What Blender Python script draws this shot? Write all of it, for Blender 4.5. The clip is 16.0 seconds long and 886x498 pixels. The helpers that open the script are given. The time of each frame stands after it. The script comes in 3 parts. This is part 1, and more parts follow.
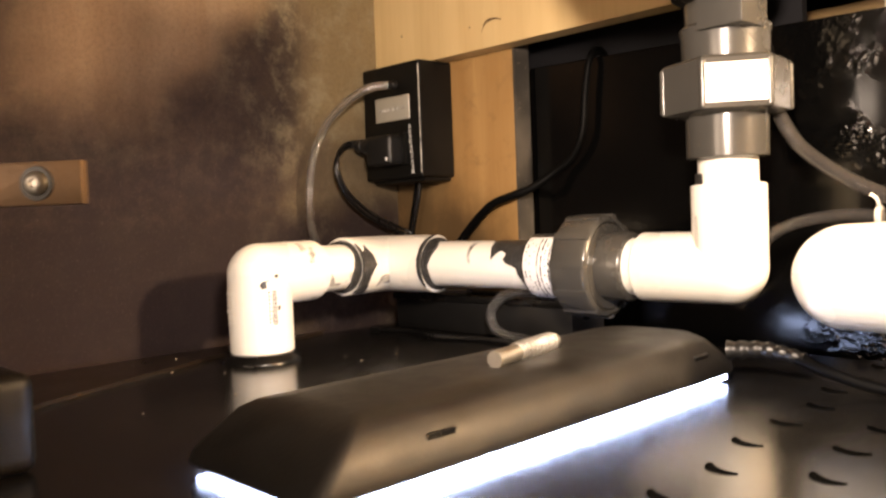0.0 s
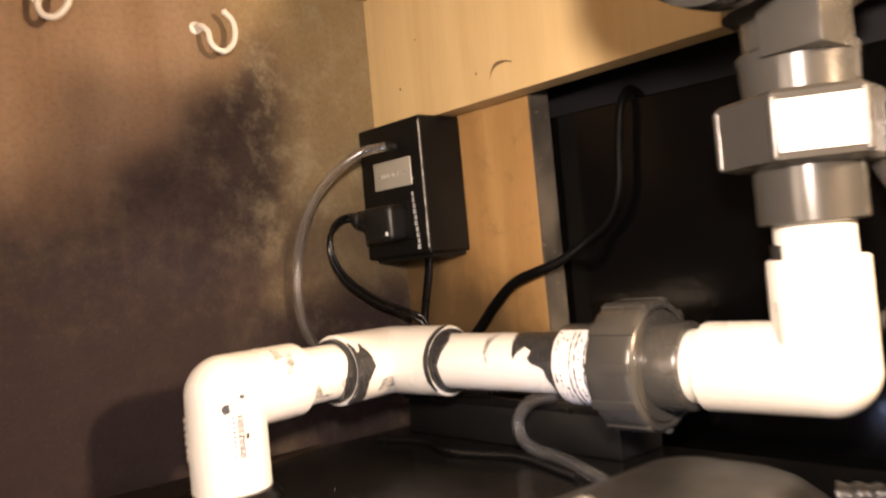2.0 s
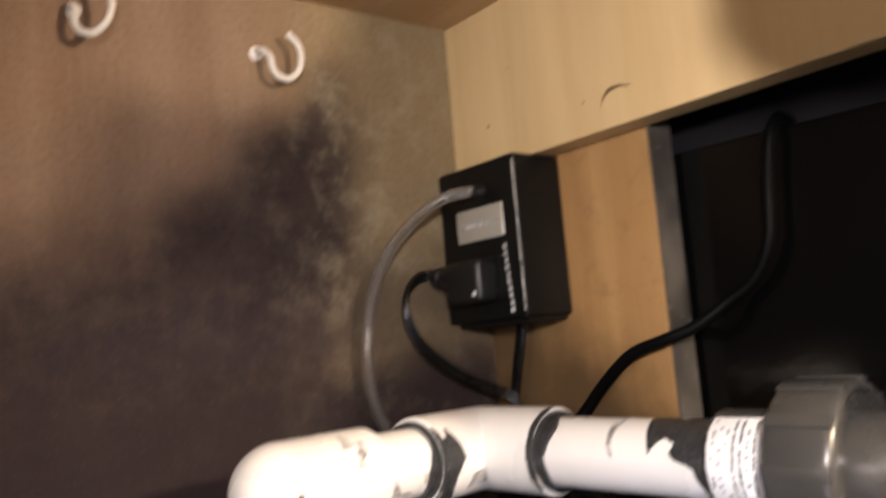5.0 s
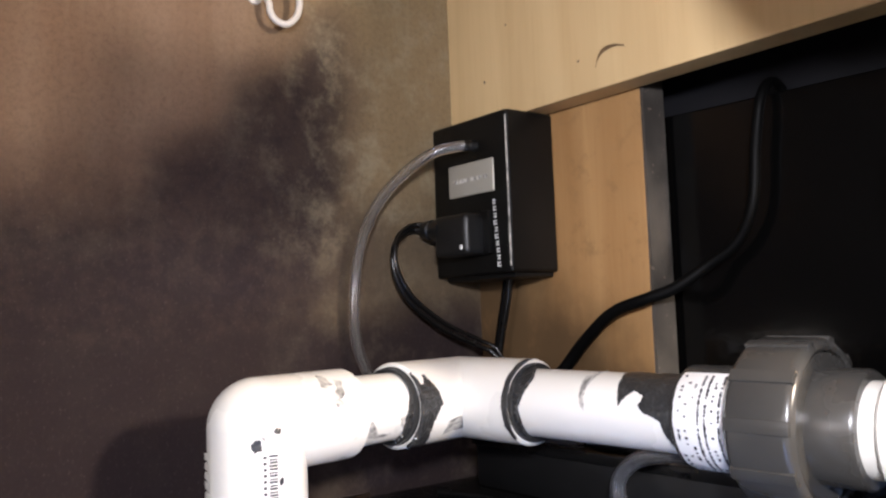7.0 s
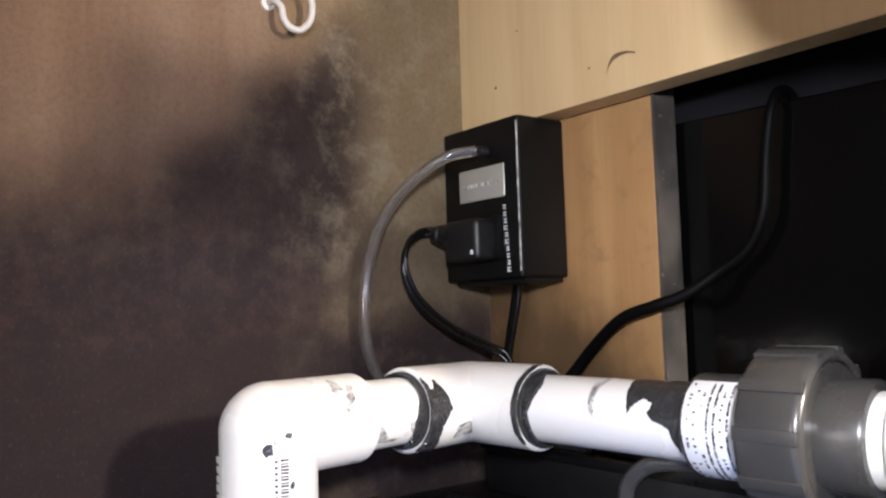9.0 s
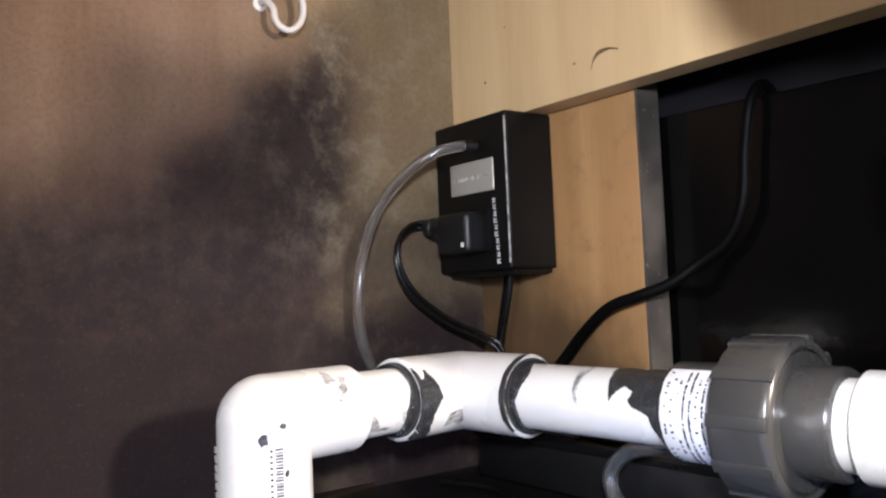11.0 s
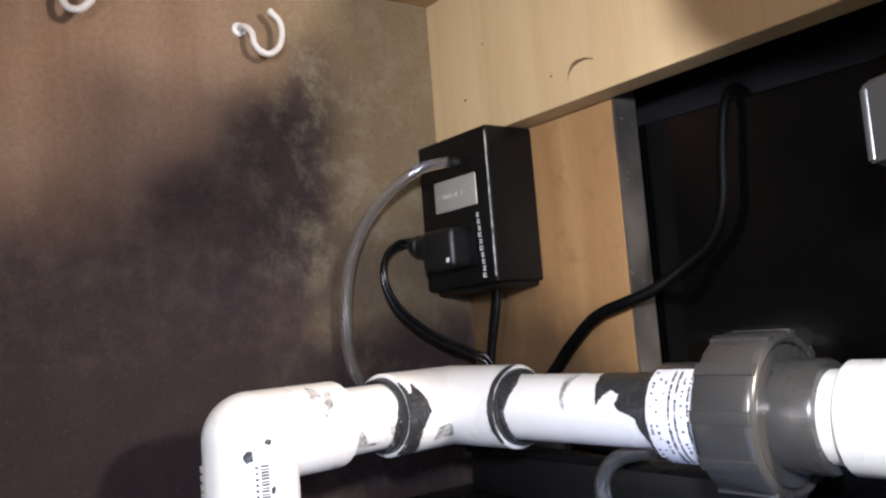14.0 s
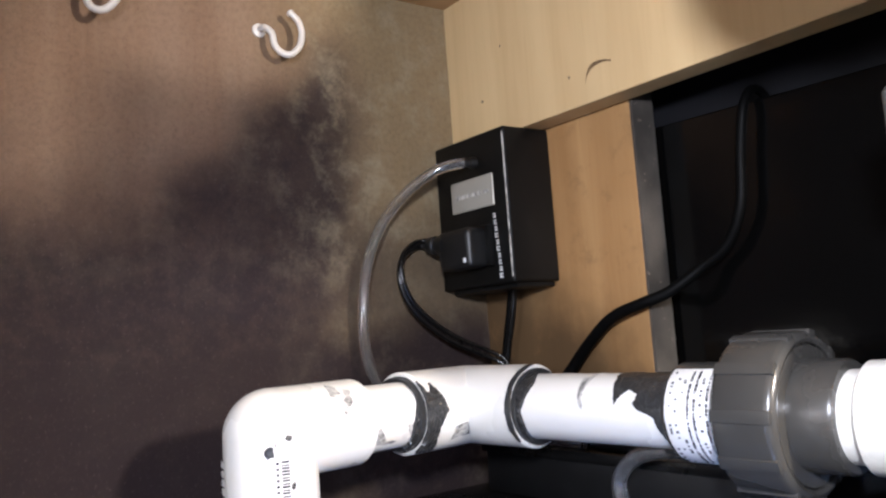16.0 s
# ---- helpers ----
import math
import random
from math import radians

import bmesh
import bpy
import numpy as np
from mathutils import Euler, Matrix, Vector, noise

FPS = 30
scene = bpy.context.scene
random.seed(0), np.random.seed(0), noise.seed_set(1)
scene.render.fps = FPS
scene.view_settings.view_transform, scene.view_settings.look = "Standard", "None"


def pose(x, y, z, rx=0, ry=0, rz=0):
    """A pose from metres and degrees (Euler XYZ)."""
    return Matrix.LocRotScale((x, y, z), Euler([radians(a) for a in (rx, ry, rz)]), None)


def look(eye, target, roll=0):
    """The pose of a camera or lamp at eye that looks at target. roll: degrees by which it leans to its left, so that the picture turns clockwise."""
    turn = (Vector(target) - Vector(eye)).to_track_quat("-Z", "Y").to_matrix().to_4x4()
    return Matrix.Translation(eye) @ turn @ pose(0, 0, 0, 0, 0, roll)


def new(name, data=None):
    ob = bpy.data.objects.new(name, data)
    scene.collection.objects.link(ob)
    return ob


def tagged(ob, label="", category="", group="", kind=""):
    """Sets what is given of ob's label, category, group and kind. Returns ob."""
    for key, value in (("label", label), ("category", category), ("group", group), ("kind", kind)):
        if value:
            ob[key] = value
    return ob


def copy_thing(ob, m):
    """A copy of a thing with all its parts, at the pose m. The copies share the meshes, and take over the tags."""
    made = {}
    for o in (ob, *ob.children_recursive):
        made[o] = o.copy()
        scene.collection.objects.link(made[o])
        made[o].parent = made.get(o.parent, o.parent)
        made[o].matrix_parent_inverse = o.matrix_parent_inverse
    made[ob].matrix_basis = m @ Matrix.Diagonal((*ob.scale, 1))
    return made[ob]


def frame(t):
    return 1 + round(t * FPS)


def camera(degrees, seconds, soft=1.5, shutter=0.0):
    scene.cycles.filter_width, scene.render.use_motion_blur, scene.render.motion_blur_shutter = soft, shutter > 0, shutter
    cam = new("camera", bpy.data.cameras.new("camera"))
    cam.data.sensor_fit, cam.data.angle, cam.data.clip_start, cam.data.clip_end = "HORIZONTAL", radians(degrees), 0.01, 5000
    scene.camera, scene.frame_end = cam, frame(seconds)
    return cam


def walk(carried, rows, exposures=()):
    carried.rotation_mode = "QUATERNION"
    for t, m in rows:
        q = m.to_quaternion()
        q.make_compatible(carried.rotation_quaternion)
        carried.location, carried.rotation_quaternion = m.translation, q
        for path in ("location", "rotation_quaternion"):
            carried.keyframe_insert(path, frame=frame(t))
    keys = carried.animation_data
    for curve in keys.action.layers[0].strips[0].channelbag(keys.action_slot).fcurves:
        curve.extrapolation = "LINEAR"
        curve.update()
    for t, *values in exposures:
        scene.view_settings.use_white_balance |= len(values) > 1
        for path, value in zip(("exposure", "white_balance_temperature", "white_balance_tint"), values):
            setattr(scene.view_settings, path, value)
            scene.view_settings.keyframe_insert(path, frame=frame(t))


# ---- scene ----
cam = camera(56.7, 16.0, soft=2.3, shutter=0.7)
PATH = [
    (0, (0.597, -0.51, 0.34), (-0.825, 0.895, 0.265), -2.2),
    (0.5, (0.606, -0.482, 0.339), (-0.857, 0.881, 0.331), -2.4),
    (1, (0.618, -0.471, 0.354), (-0.841, 0.895, 0.411), -5.5),
    (1.5, (0.595, -0.449, 0.36), (-0.874, 0.907, 0.435), -6.4),
    (2, (0.532, -0.408, 0.365), (-0.966, 0.917, 0.41), -5.3),
    (2.5, (0.49, -0.363, 0.377), (-0.991, 0.979, 0.452), -6.8),
    (3, (0.482, -0.338, 0.366), (-0.884, 1.118, 0.474), -7.8),
    (3.5, (0.488, -0.342, 0.362), (-0.901, 1.077, 0.602), -7.5),
    (4, (0.485, -0.344, 0.356), (-0.926, 1.059, 0.558), -6.5),
    (4.5, (0.451, -0.355, 0.375), (-1.069, 0.918, 0.638), -5.6),
    (5, (0.44, -0.364, 0.365), (-1.121, 0.865, 0.592), -4.8),
    (5.2, (0.435, -0.362, 0.359), (-1.17, 0.821, 0.516), -3.4),
    (7.3, (0.452, -0.36, 0.355), (-1.123, 0.863, 0.503), -2.1),
    (7.5, (0.453, -0.36, 0.356), (-1.128, 0.855, 0.513), -2.3),
    (8, (0.448, -0.363, 0.359), (-1.133, 0.853, 0.51), -1.7),
    (8.5, (0.445, -0.363, 0.356), (-1.139, 0.85, 0.497), -1.5),
    (8.7, (0.447, -0.362, 0.357), (-1.14, 0.847, 0.503), -1.6),
    (10.8, (0.468, -0.363, 0.361), (-1.14, 0.821, 0.468), -2.1),
    (11, (0.468, -0.363, 0.362), (-1.133, 0.831, 0.473), -2.4),
    (11.5, (0.468, -0.362, 0.36), (-1.13, 0.835, 0.486), -2.5),
    (12, (0.466, -0.36, 0.354), (-1.131, 0.836, 0.489), -2.8),
    (12.5, (0.468, -0.355, 0.349), (-1.123, 0.845, 0.513), -3.7),
    (13, (0.473, -0.353, 0.349), (-1.117, 0.846, 0.532), -4.3),
    (13.5, (0.474, -0.355, 0.35), (-1.115, 0.846, 0.534), -4.7),
    (14, (0.473, -0.356, 0.35), (-1.119, 0.838, 0.542), -4.5),
    (14.5, (0.474, -0.357, 0.351), (-1.114, 0.842, 0.552), -4.4),
    (15, (0.472, -0.359, 0.349), (-1.123, 0.832, 0.548), -4.3),
    (15.5, (0.472, -0.361, 0.348), (-1.126, 0.823, 0.558), -4.2),
    (16, (0.472, -0.362, 0.348), (-1.132, 0.815, 0.55), -4.1),
]
EXPOSURES = [(0, 0.0, 8500, 20), (0.5, 0.16, 8500, 21), (1, 0.38, 8400, 22), (2, 0.1, 8200, 22), (3, -0.08, 7700, 22), (4, -0.08, 7000, 20), (5, -0.25, 6600, 18), (7.5, -0.17, 5700, 15), (16, -0.11, 5450, 14)]
walk(cam, [(t, look(eye, target, roll)) for t, eye, target, roll in PATH], EXPOSURES)

# ---- light ----
world = bpy.data.worlds.new("world")
scene.world = world
world.use_nodes = True
world.node_tree.nodes["Background"].inputs[0].default_value = (1.0, 0.82, 0.62, 1)
world.node_tree.nodes["Background"].inputs[1].default_value = 0.05


def lamp(name, kind, place, target, power, colour, size):
    data = bpy.data.lights.new(name, kind)
    data.energy, data.color = power, colour
    if kind == "AREA":
        data.shape, data.size = "DISK", size
    else:
        data.shadow_soft_size = size
    ob = new(name, data)
    ob.matrix_world = look(place, target)
    return ob


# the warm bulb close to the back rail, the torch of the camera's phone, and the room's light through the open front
lamp("cabinet_bulb", "POINT", (0.82, -0.028, 0.540), (0.3, 0, 0.4), 24.0, (1.0, 0.84, 0.62), 0.026)
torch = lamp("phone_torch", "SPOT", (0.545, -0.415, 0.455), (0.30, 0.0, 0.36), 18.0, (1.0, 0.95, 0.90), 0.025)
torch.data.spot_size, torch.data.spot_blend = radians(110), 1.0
lamp("room_light", "AREA", (0.35, -1.3, 0.55), (0.1, 0, 0.35), 5.0, (1.0, 0.90, 0.80), 0.4)

# ---- materials ----


def nodes_of(name):
    m = bpy.data.materials.new(name)
    m.use_nodes = True
    nt = m.node_tree
    return m, nt, nt.nodes["Principled BSDF"]


def link(nt, a, b):
    nt.links.new(a, b)


def put(nt, kind, **values):
    n = nt.nodes.new(kind)
    for k, v in values.items():
        n.inputs[k.replace("_", " ")].default_value = v
    return n


def mix(nt, a, b, fac, mode="MIX"):
    n = nt.nodes.new("ShaderNodeMix")
    n.data_type, n.blend_type = "RGBA", mode
    for sock, v in ((n.inputs[0], fac), (n.inputs[6], a), (n.inputs[7], b)):
        if isinstance(v, (int, float)):
            sock.default_value = v
        elif isinstance(v, tuple):
            sock.default_value = (*v, 1) if len(v) == 3 else v
        else:
            link(nt, v, sock)
    return n.outputs[2]


def span(nt, value, lo, hi, a=0.0, b=1.0):
    n = nt.nodes.new("ShaderNodeMapRange")
    n.interpolation_type = "SMOOTHSTEP"
    link(nt, value, n.inputs[0])
    for i, v in enumerate((lo, hi, a, b)):
        n.inputs[i + 1].default_value = v
    return n.outputs[0]


def coords(nt, scale=(1, 1, 1)):
    c = nt.nodes.new("ShaderNodeTexCoord")
    mp = nt.nodes.new("ShaderNodeMapping")
    mp.inputs["Scale"].default_value = scale
    link(nt, c.outputs["Object"], mp.inputs[0])
    return mp.outputs[0]


def grain(nt, vec, scale, detail=4.0, rough=0.6):
    n = put(nt, "ShaderNodeTexNoise", Scale=scale, Detail=detail, Roughness=rough)
    link(nt, vec, n.inputs["Vector"])
    return n.outputs[0]


def bump(nt, bsdf, height, strength, distance=0.001):
    n = put(nt, "ShaderNodeBump", Strength=strength, Distance=distance)
    link(nt, height, n.inputs["Height"])
    link(nt, n.outputs[0], bsdf.inputs["Normal"])


def plain(name, colour, rough, metal=0.0, vary=0.25, scale=60.0, relief=0.1, spots=None, coat=0.0, shine=0.5):
    """A surface with coarse mottling, fine grain and a slight relief."""
    m, nt, b = nodes_of(name)
    v = coords(nt)
    coarse, fine = grain(nt, v, scale * 0.25), grain(nt, v, scale * 4, 6)
    dark = tuple(c * (1 - vary) for c in colour)
    light = tuple(min(1, c * (1 + vary * 0.5)) for c in colour)
    col = mix(nt, dark, light, span(nt, coarse, 0.3, 0.7))
    col = mix(nt, col, dark, span(nt, fine, 0.55, 0.8, 0, 0.5))
    if spots:
        col = mix(nt, col, spots, span(nt, grain(nt, v, scale * 1.7, 2), 0.66, 0.74, 0, 0.7))
    link(nt, col, b.inputs["Base Color"])
    link(nt, span(nt, coarse, 0.2, 0.8, rough * 0.8, min(1, rough * 1.25)), b.inputs["Roughness"])
    b.inputs["Metallic"].default_value = metal
    b.inputs["Coat Weight"].default_value = coat
    b.inputs["Specular IOR Level"].default_value = shine
    bump(nt, b, fine, relief)
    return m


def wood(name, colour, along, rough=0.5, contrast=0.25):
    """Veneer whose figure runs along one axis."""
    m, nt, b = nodes_of(name)
    stretch = [26, 26, 26]
    stretch["xyz".index(along)] = 1.6
    broad, fine = grain(nt, coords(nt, tuple(stretch)), 1.0, 5), grain(nt, coords(nt, tuple(s * 9 for s in stretch)), 1.0, 4)
    patch = grain(nt, coords(nt), 9.0, 3)
    dark = tuple(c * f for c, f in zip(colour, (1 - contrast, 1 - contrast * 1.25, 1 - contrast * 1.5)))
    col = mix(nt, colour, dark, span(nt, broad, 0.35, 0.75))
    col = mix(nt, col, dark, span(nt, fine, 0.5, 0.8, 0, 0.5))
    col = mix(nt, col, tuple(c * 0.82 for c in colour), span(nt, patch, 0.45, 0.75, 0, 0.6))
    link(nt, col, b.inputs["Base Color"])
    b.inputs["Roughness"].default_value = rough
    bump(nt, b, fine, 0.12, 0.0005)
    return m, nt, b, col


def glow(name, colour, strength):
    m, nt, b = nodes_of(name)
    b.inputs["Base Color"].default_value = (*colour, 1)
    b.inputs["Emission Color"].default_value = (*colour, 1)
    b.inputs["Emission Strength"].default_value = strength
    return m


def clear(name, colour, rough=0.08, alpha=0.3, coat=1.0):
    """Thin clear vinyl: mostly see-through, with a sharp gloss."""
    m, nt, b = nodes_of(name)
    b.inputs["Base Color"].default_value = (*colour, 1)
    b.inputs["Roughness"].default_value = rough
    b.inputs["Alpha"].default_value = alpha
    b.inputs["Coat Weight"].default_value = coat
    return m


MAPLE = wood("maple_veneer", (0.59, 0.435, 0.225), "z", 0.45, 0.2)[0]


def dark_foot_panel():
    """Orange maple veneer, raggedly darker along its foot and in its lower corner."""
    m, nt, b, col = wood("panel_veneer", (0.41, 0.245, 0.10), "z", 0.5, 0.3)
    v = coords(nt)
    xyz = nt.nodes.new("ShaderNodeSeparateXYZ")
    link(nt, v, xyz.inputs[0])
    height = nt.nodes.new("ShaderNodeMath")
    height.operation = "MULTIPLY_ADD"
    link(nt, xyz.outputs[0], height.inputs[0])
    height.inputs[1].default_value = 0.75
    link(nt, xyz.outputs[2], height.inputs[2])
    ragged = nt.nodes.new("ShaderNodeMath")
    ragged.operation = "MULTIPLY_ADD"
    link(nt, grain(nt, v, 22.0, 6), ragged.inputs[0])
    ragged.inputs[1].default_value = 0.09
    link(nt, height.outputs[0], ragged.inputs[2])
    col = mix(nt, col, (0.055, 0.034, 0.016), span(nt, ragged.outputs[0], 0.425, 0.515, 0.88, 0.0))
    col = mix(nt, col, (0.17, 0.095, 0.04), span(nt, grain(nt, v, 45.0, 7, 0.7), 0.5, 0.75, 0.0, 0.6))
    link(nt, col, b.inputs["Base Color"])
    return m


MAPLE_PANEL = dark_foot_panel()
MAPLE_TOP = wood("top_veneer", (0.42, 0.27, 0.13), "x", 0.5)[0]


def shaded_mildewed_side():
    """Brown veneer with shade painted in as a dark band running down it, and fine black mildew specks."""
    m, nt, b, col = wood("shaded_mildewed_veneer", (0.235, 0.158, 0.107), "z", 0.5, 0.22)
    v = coords(nt)
    rag = grain(nt, v, 16.0, 5)
    offset = nt.nodes.new("ShaderNodeVectorMath")
    offset.operation = "SCALE"
    tint = put(nt, "ShaderNodeTexNoise", Scale=14.0, Detail=4.0)
    link(nt, v, tint.inputs["Vector"])
    link(nt, tint.outputs["Color"], offset.inputs[0])
    offset.inputs["Scale"].default_value = 0.05
    moved = nt.nodes.new("ShaderNodeVectorMath")
    moved.operation = "ADD"
    link(nt, v, moved.inputs[0])
    link(nt, offset.outputs[0], moved.inputs[1])
    xyz = nt.nodes.new("ShaderNodeSeparateXYZ")
    link(nt, moved.outputs[0], xyz.inputs[0])
    y, z = xyz.outputs[1], xyz.outputs[2]

    def calc(op, a, b):
        n = nt.nodes.new("ShaderNodeMath")
        n.operation = op
        for sock, val in zip(n.inputs, (a, b)):
            if isinstance(val, (int, float)):
                sock.default_value = val
            else:
                link(nt, val, sock)
        return n.outputs[0]

    # shade painted in by height over a slanting line, the paler corner, and the dark foot of the panel
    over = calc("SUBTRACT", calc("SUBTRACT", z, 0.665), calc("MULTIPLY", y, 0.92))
    shade_band = span(nt, over, -0.06, 0.012, 1.0, 0.0)
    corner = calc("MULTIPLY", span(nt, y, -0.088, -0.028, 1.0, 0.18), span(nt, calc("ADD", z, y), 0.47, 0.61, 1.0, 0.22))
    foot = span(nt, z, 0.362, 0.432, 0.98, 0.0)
    total = calc("MULTIPLY", calc("MULTIPLY", shade_band, corner), 0.95)
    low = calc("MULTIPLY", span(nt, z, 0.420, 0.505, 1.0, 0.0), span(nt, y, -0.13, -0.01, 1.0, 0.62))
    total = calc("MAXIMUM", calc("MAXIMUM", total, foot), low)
    # the light's fall-off towards the front end, painted in as well
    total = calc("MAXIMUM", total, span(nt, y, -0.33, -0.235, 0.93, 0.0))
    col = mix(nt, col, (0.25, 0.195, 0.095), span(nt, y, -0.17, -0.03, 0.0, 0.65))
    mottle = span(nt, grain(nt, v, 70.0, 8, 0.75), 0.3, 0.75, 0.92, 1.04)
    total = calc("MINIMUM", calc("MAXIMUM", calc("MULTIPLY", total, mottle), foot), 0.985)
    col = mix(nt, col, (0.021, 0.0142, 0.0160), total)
    col = mix(nt, col, (0.29, 0.25, 0.165), calc("MULTIPLY", span(nt, grain(nt, v, 34.0, 8, 0.7), 0.45, 0.70, 0.0, 0.5), calc("MULTIPLY", span(nt, y, -0.15, -0.05, 0.15, 1.0), span(nt, z, 0.385, 0.455, 0.25, 1.0))))
    # mildew flecks, dark ones and a few pale ones
    col = mix(nt, col, (0.022, 0.018, 0.016), span(nt, grain(nt, v, 300.0, 10, 0.85), 0.42, 0.68, 0, 0.30))
    col = mix(nt, col, (0.26, 0.22, 0.20), span(nt, grain(nt, coords(nt, (520, 520, 380)), 1.0, 5, 0.8), 0.54, 0.76, 0, 0.17))
    link(nt, col, b.inputs["Base Color"])
    bump(nt, b, rag, 0.15, 0.002)
    b.inputs["Roughness"].default_value = 0.75
    b.inputs["Specular IOR Level"].default_value = 0.12
    return m


SIDE = shaded_mildewed_side()
EDGE = plain("raw_ply_edge", (0.06, 0.051, 0.041), 0.8, vary=0.5, scale=120, relief=0.4, spots=(0.25, 0.2, 0.15))
NAVY = plain("dark_blue_paint", (0.0065, 0.0065, 0.0082), 0.7, shine=0.2)
PVC = plain("white_pvc", (0.80, 0.78, 0.72), 0.28, vary=0.05, scale=40, relief=0.03)
GREY = plain("grey_pvc", (0.05, 0.048, 0.044), 0.24, vary=0.12, scale=70, relief=0.05)


def cement(name, thin, thick, lo, hi, rough):
    """Solvent cement dragged by a dauber: streaks of thin and thick film."""
    m, nt, b = nodes_of(name)
    streak = grain(nt, coords(nt, (420, 160, 160)), 1.0, 7, 0.75)
    cloud = grain(nt, coords(nt), 190.0, 5, 0.7)
    col = mix(nt, thin, thick, span(nt, streak, lo, hi))
    col = mix(nt, col, thin, span(nt, cloud, 0.58, 0.74, 0, 0.7))
    link(nt, col, b.inputs["Base Color"])
    b.inputs["Roughness"].default_value = rough
    bump(nt, b, cloud, 0.4, 0.0010)
    return m


GLUE = cement("dark_pipe_cement", (0.062, 0.062, 0.060), (0.026, 0.026, 0.026), 0.30, 0.52, 0.30)
SMUDGE = cement("thin_grey_cement", (0.62, 0.60, 0.55), (0.06, 0.06, 0.055), 0.38, 0.66, 0.4)
BLACK = plain("black_plastic", (0.006, 0.006, 0.006), 0.38, vary=0.2, relief=0.08)
CASE = plain("matt_black_casing", (0.0035, 0.0035, 0.0033), 0.42, vary=0.15, scale=200, relief=0.2, shine=0.22)
RUBBER = plain("black_cord", (0.004, 0.004, 0.004), 0.28, vary=0.2, shine=0.4)
MATT_CORD = plain("matt_black_cable", (0.0022, 0.0022, 0.0022), 0.5, vary=0.3, shine=0.06)
LID = plain("glossy_black_acrylic", (0.008, 0.0075, 0.007), 0.2, vary=0.3, scale=50, relief=0.06, spots=(0.015, 0.013, 0.01))


def painted_board():
    """Gloss black brushed on unevenly: smooth in places, pebbled in patches."""
    m, nt, b = nodes_of("brushed_gloss_black")
    v = coords(nt)
    b.inputs["Base Color"].default_value = (0.0014, 0.0014, 0.0014, 1)
    b.inputs["Roughness"].default_value = 0.15
    b.inputs["Specular IOR Level"].default_value = 0.35
    patch = span(nt, grain(nt, v, 16.0, 4), 0.475, 0.60)
    place = nt.nodes.new("ShaderNodeSeparateXYZ")
    link(nt, v, place.inputs[0])
    worn = nt.nodes.new("ShaderNodeMath")
    worn.operation = "MULTIPLY"
    link(nt, patch, worn.inputs[0])
    link(nt, span(nt, place.outputs[0], 0.36, 0.43, 0.06, 1.0), worn.inputs[1])
    patch = worn.outputs[0]
    pebble = grain(nt, v, 230.0, 1)
    n = nt.nodes.new("ShaderNodeMath")
    n.operation = "MULTIPLY"
    link(nt, patch, n.inputs[0])
    link(nt, pebble, n.inputs[1])
    bump(nt, b, n.outputs[0], 1.0, 0.0017)
    return m


PAINTED = painted_board()
HOOD = plain("black_hood", (0.008, 0.0075, 0.0068), 0.46, vary=0.3, scale=120, relief=0.15, shine=0.3)
HOLE = plain("open_dark", (0.002, 0.002, 0.002), 0.9, shine=0.0)
RED = plain("red_plastic", (0.62, 0.03, 0.02), 0.35, vary=0.12)
STICKER = plain("white_sticker", (0.82, 0.81, 0.78), 0.4, vary=0.04)
SILVER = plain("silver_label", (0.42, 0.40, 0.34), 0.38, metal=0.3, vary=0.12)
INK = plain("dark_ink", (0.03, 0.03, 0.033), 0.6)
WHITE_INK = plain("white_print", (0.6, 0.6, 0.58), 0.5)
STEEL = plain("bright_steel", (0.42, 0.40, 0.36), 0.38, metal=1.0, relief=0.3)
BRASS = plain("brown_metal", (0.17, 0.105, 0.06), 0.45, metal=0.6, vary=0.4, scale=90, relief=0.3)
NYLON = plain("white_coated_wire", (0.62, 0.59, 0.55), 0.38, vary=0.12)
SMOKED = clear("smoked_vinyl", (0.05, 0.047, 0.046), 0.18, 0.5, 0.35)
VINYL, vinyl_nodes, vinyl_shader = nodes_of("clear_vinyl")
vinyl_shader.inputs["Base Color"].default_value = (0.84, 0.85, 0.86, 1)
vinyl_shader.inputs["Transmission Weight"].default_value = 0.97
vinyl_shader.inputs["IOR"].default_value = 1.42
vinyl_shader.inputs["Roughness"].default_value = 0.07
LED = glow("led_diffuser", (0.36, 0.55, 1.0), 55.0)
DUST = plain("brown_floor", (0.10, 0.065, 0.04), 0.8, vary=0.4)
CREAM = plain("cream_paint", (0.75, 0.70, 0.58), 0.5, vary=0.05)

# ---- mesh helpers ----


def part(name, bm, material, parent=None, label="", smooth=True):
    """Links a bmesh as one mesh object."""
    bmesh.ops.recalc_face_normals(bm, faces=bm.faces[:])
    me = bpy.data.meshes.new(name)
    for f in bm.faces:
        f.smooth = smooth
    bm.to_mesh(me)
    bm.free()
    me.materials.append(material)
    if smooth:
        me.set_sharp_from_angle(angle=radians(38))
    ob = new(name, me)
    if parent:
        ob.parent = parent
    if label:
        tagged(ob, label)
    return ob


def thing(name, label, category, group="", place=(0, 0, 0)):
    ob = new(name)
    ob.empty_display_size = 0.01
    return tagged(ob, label, category, group)


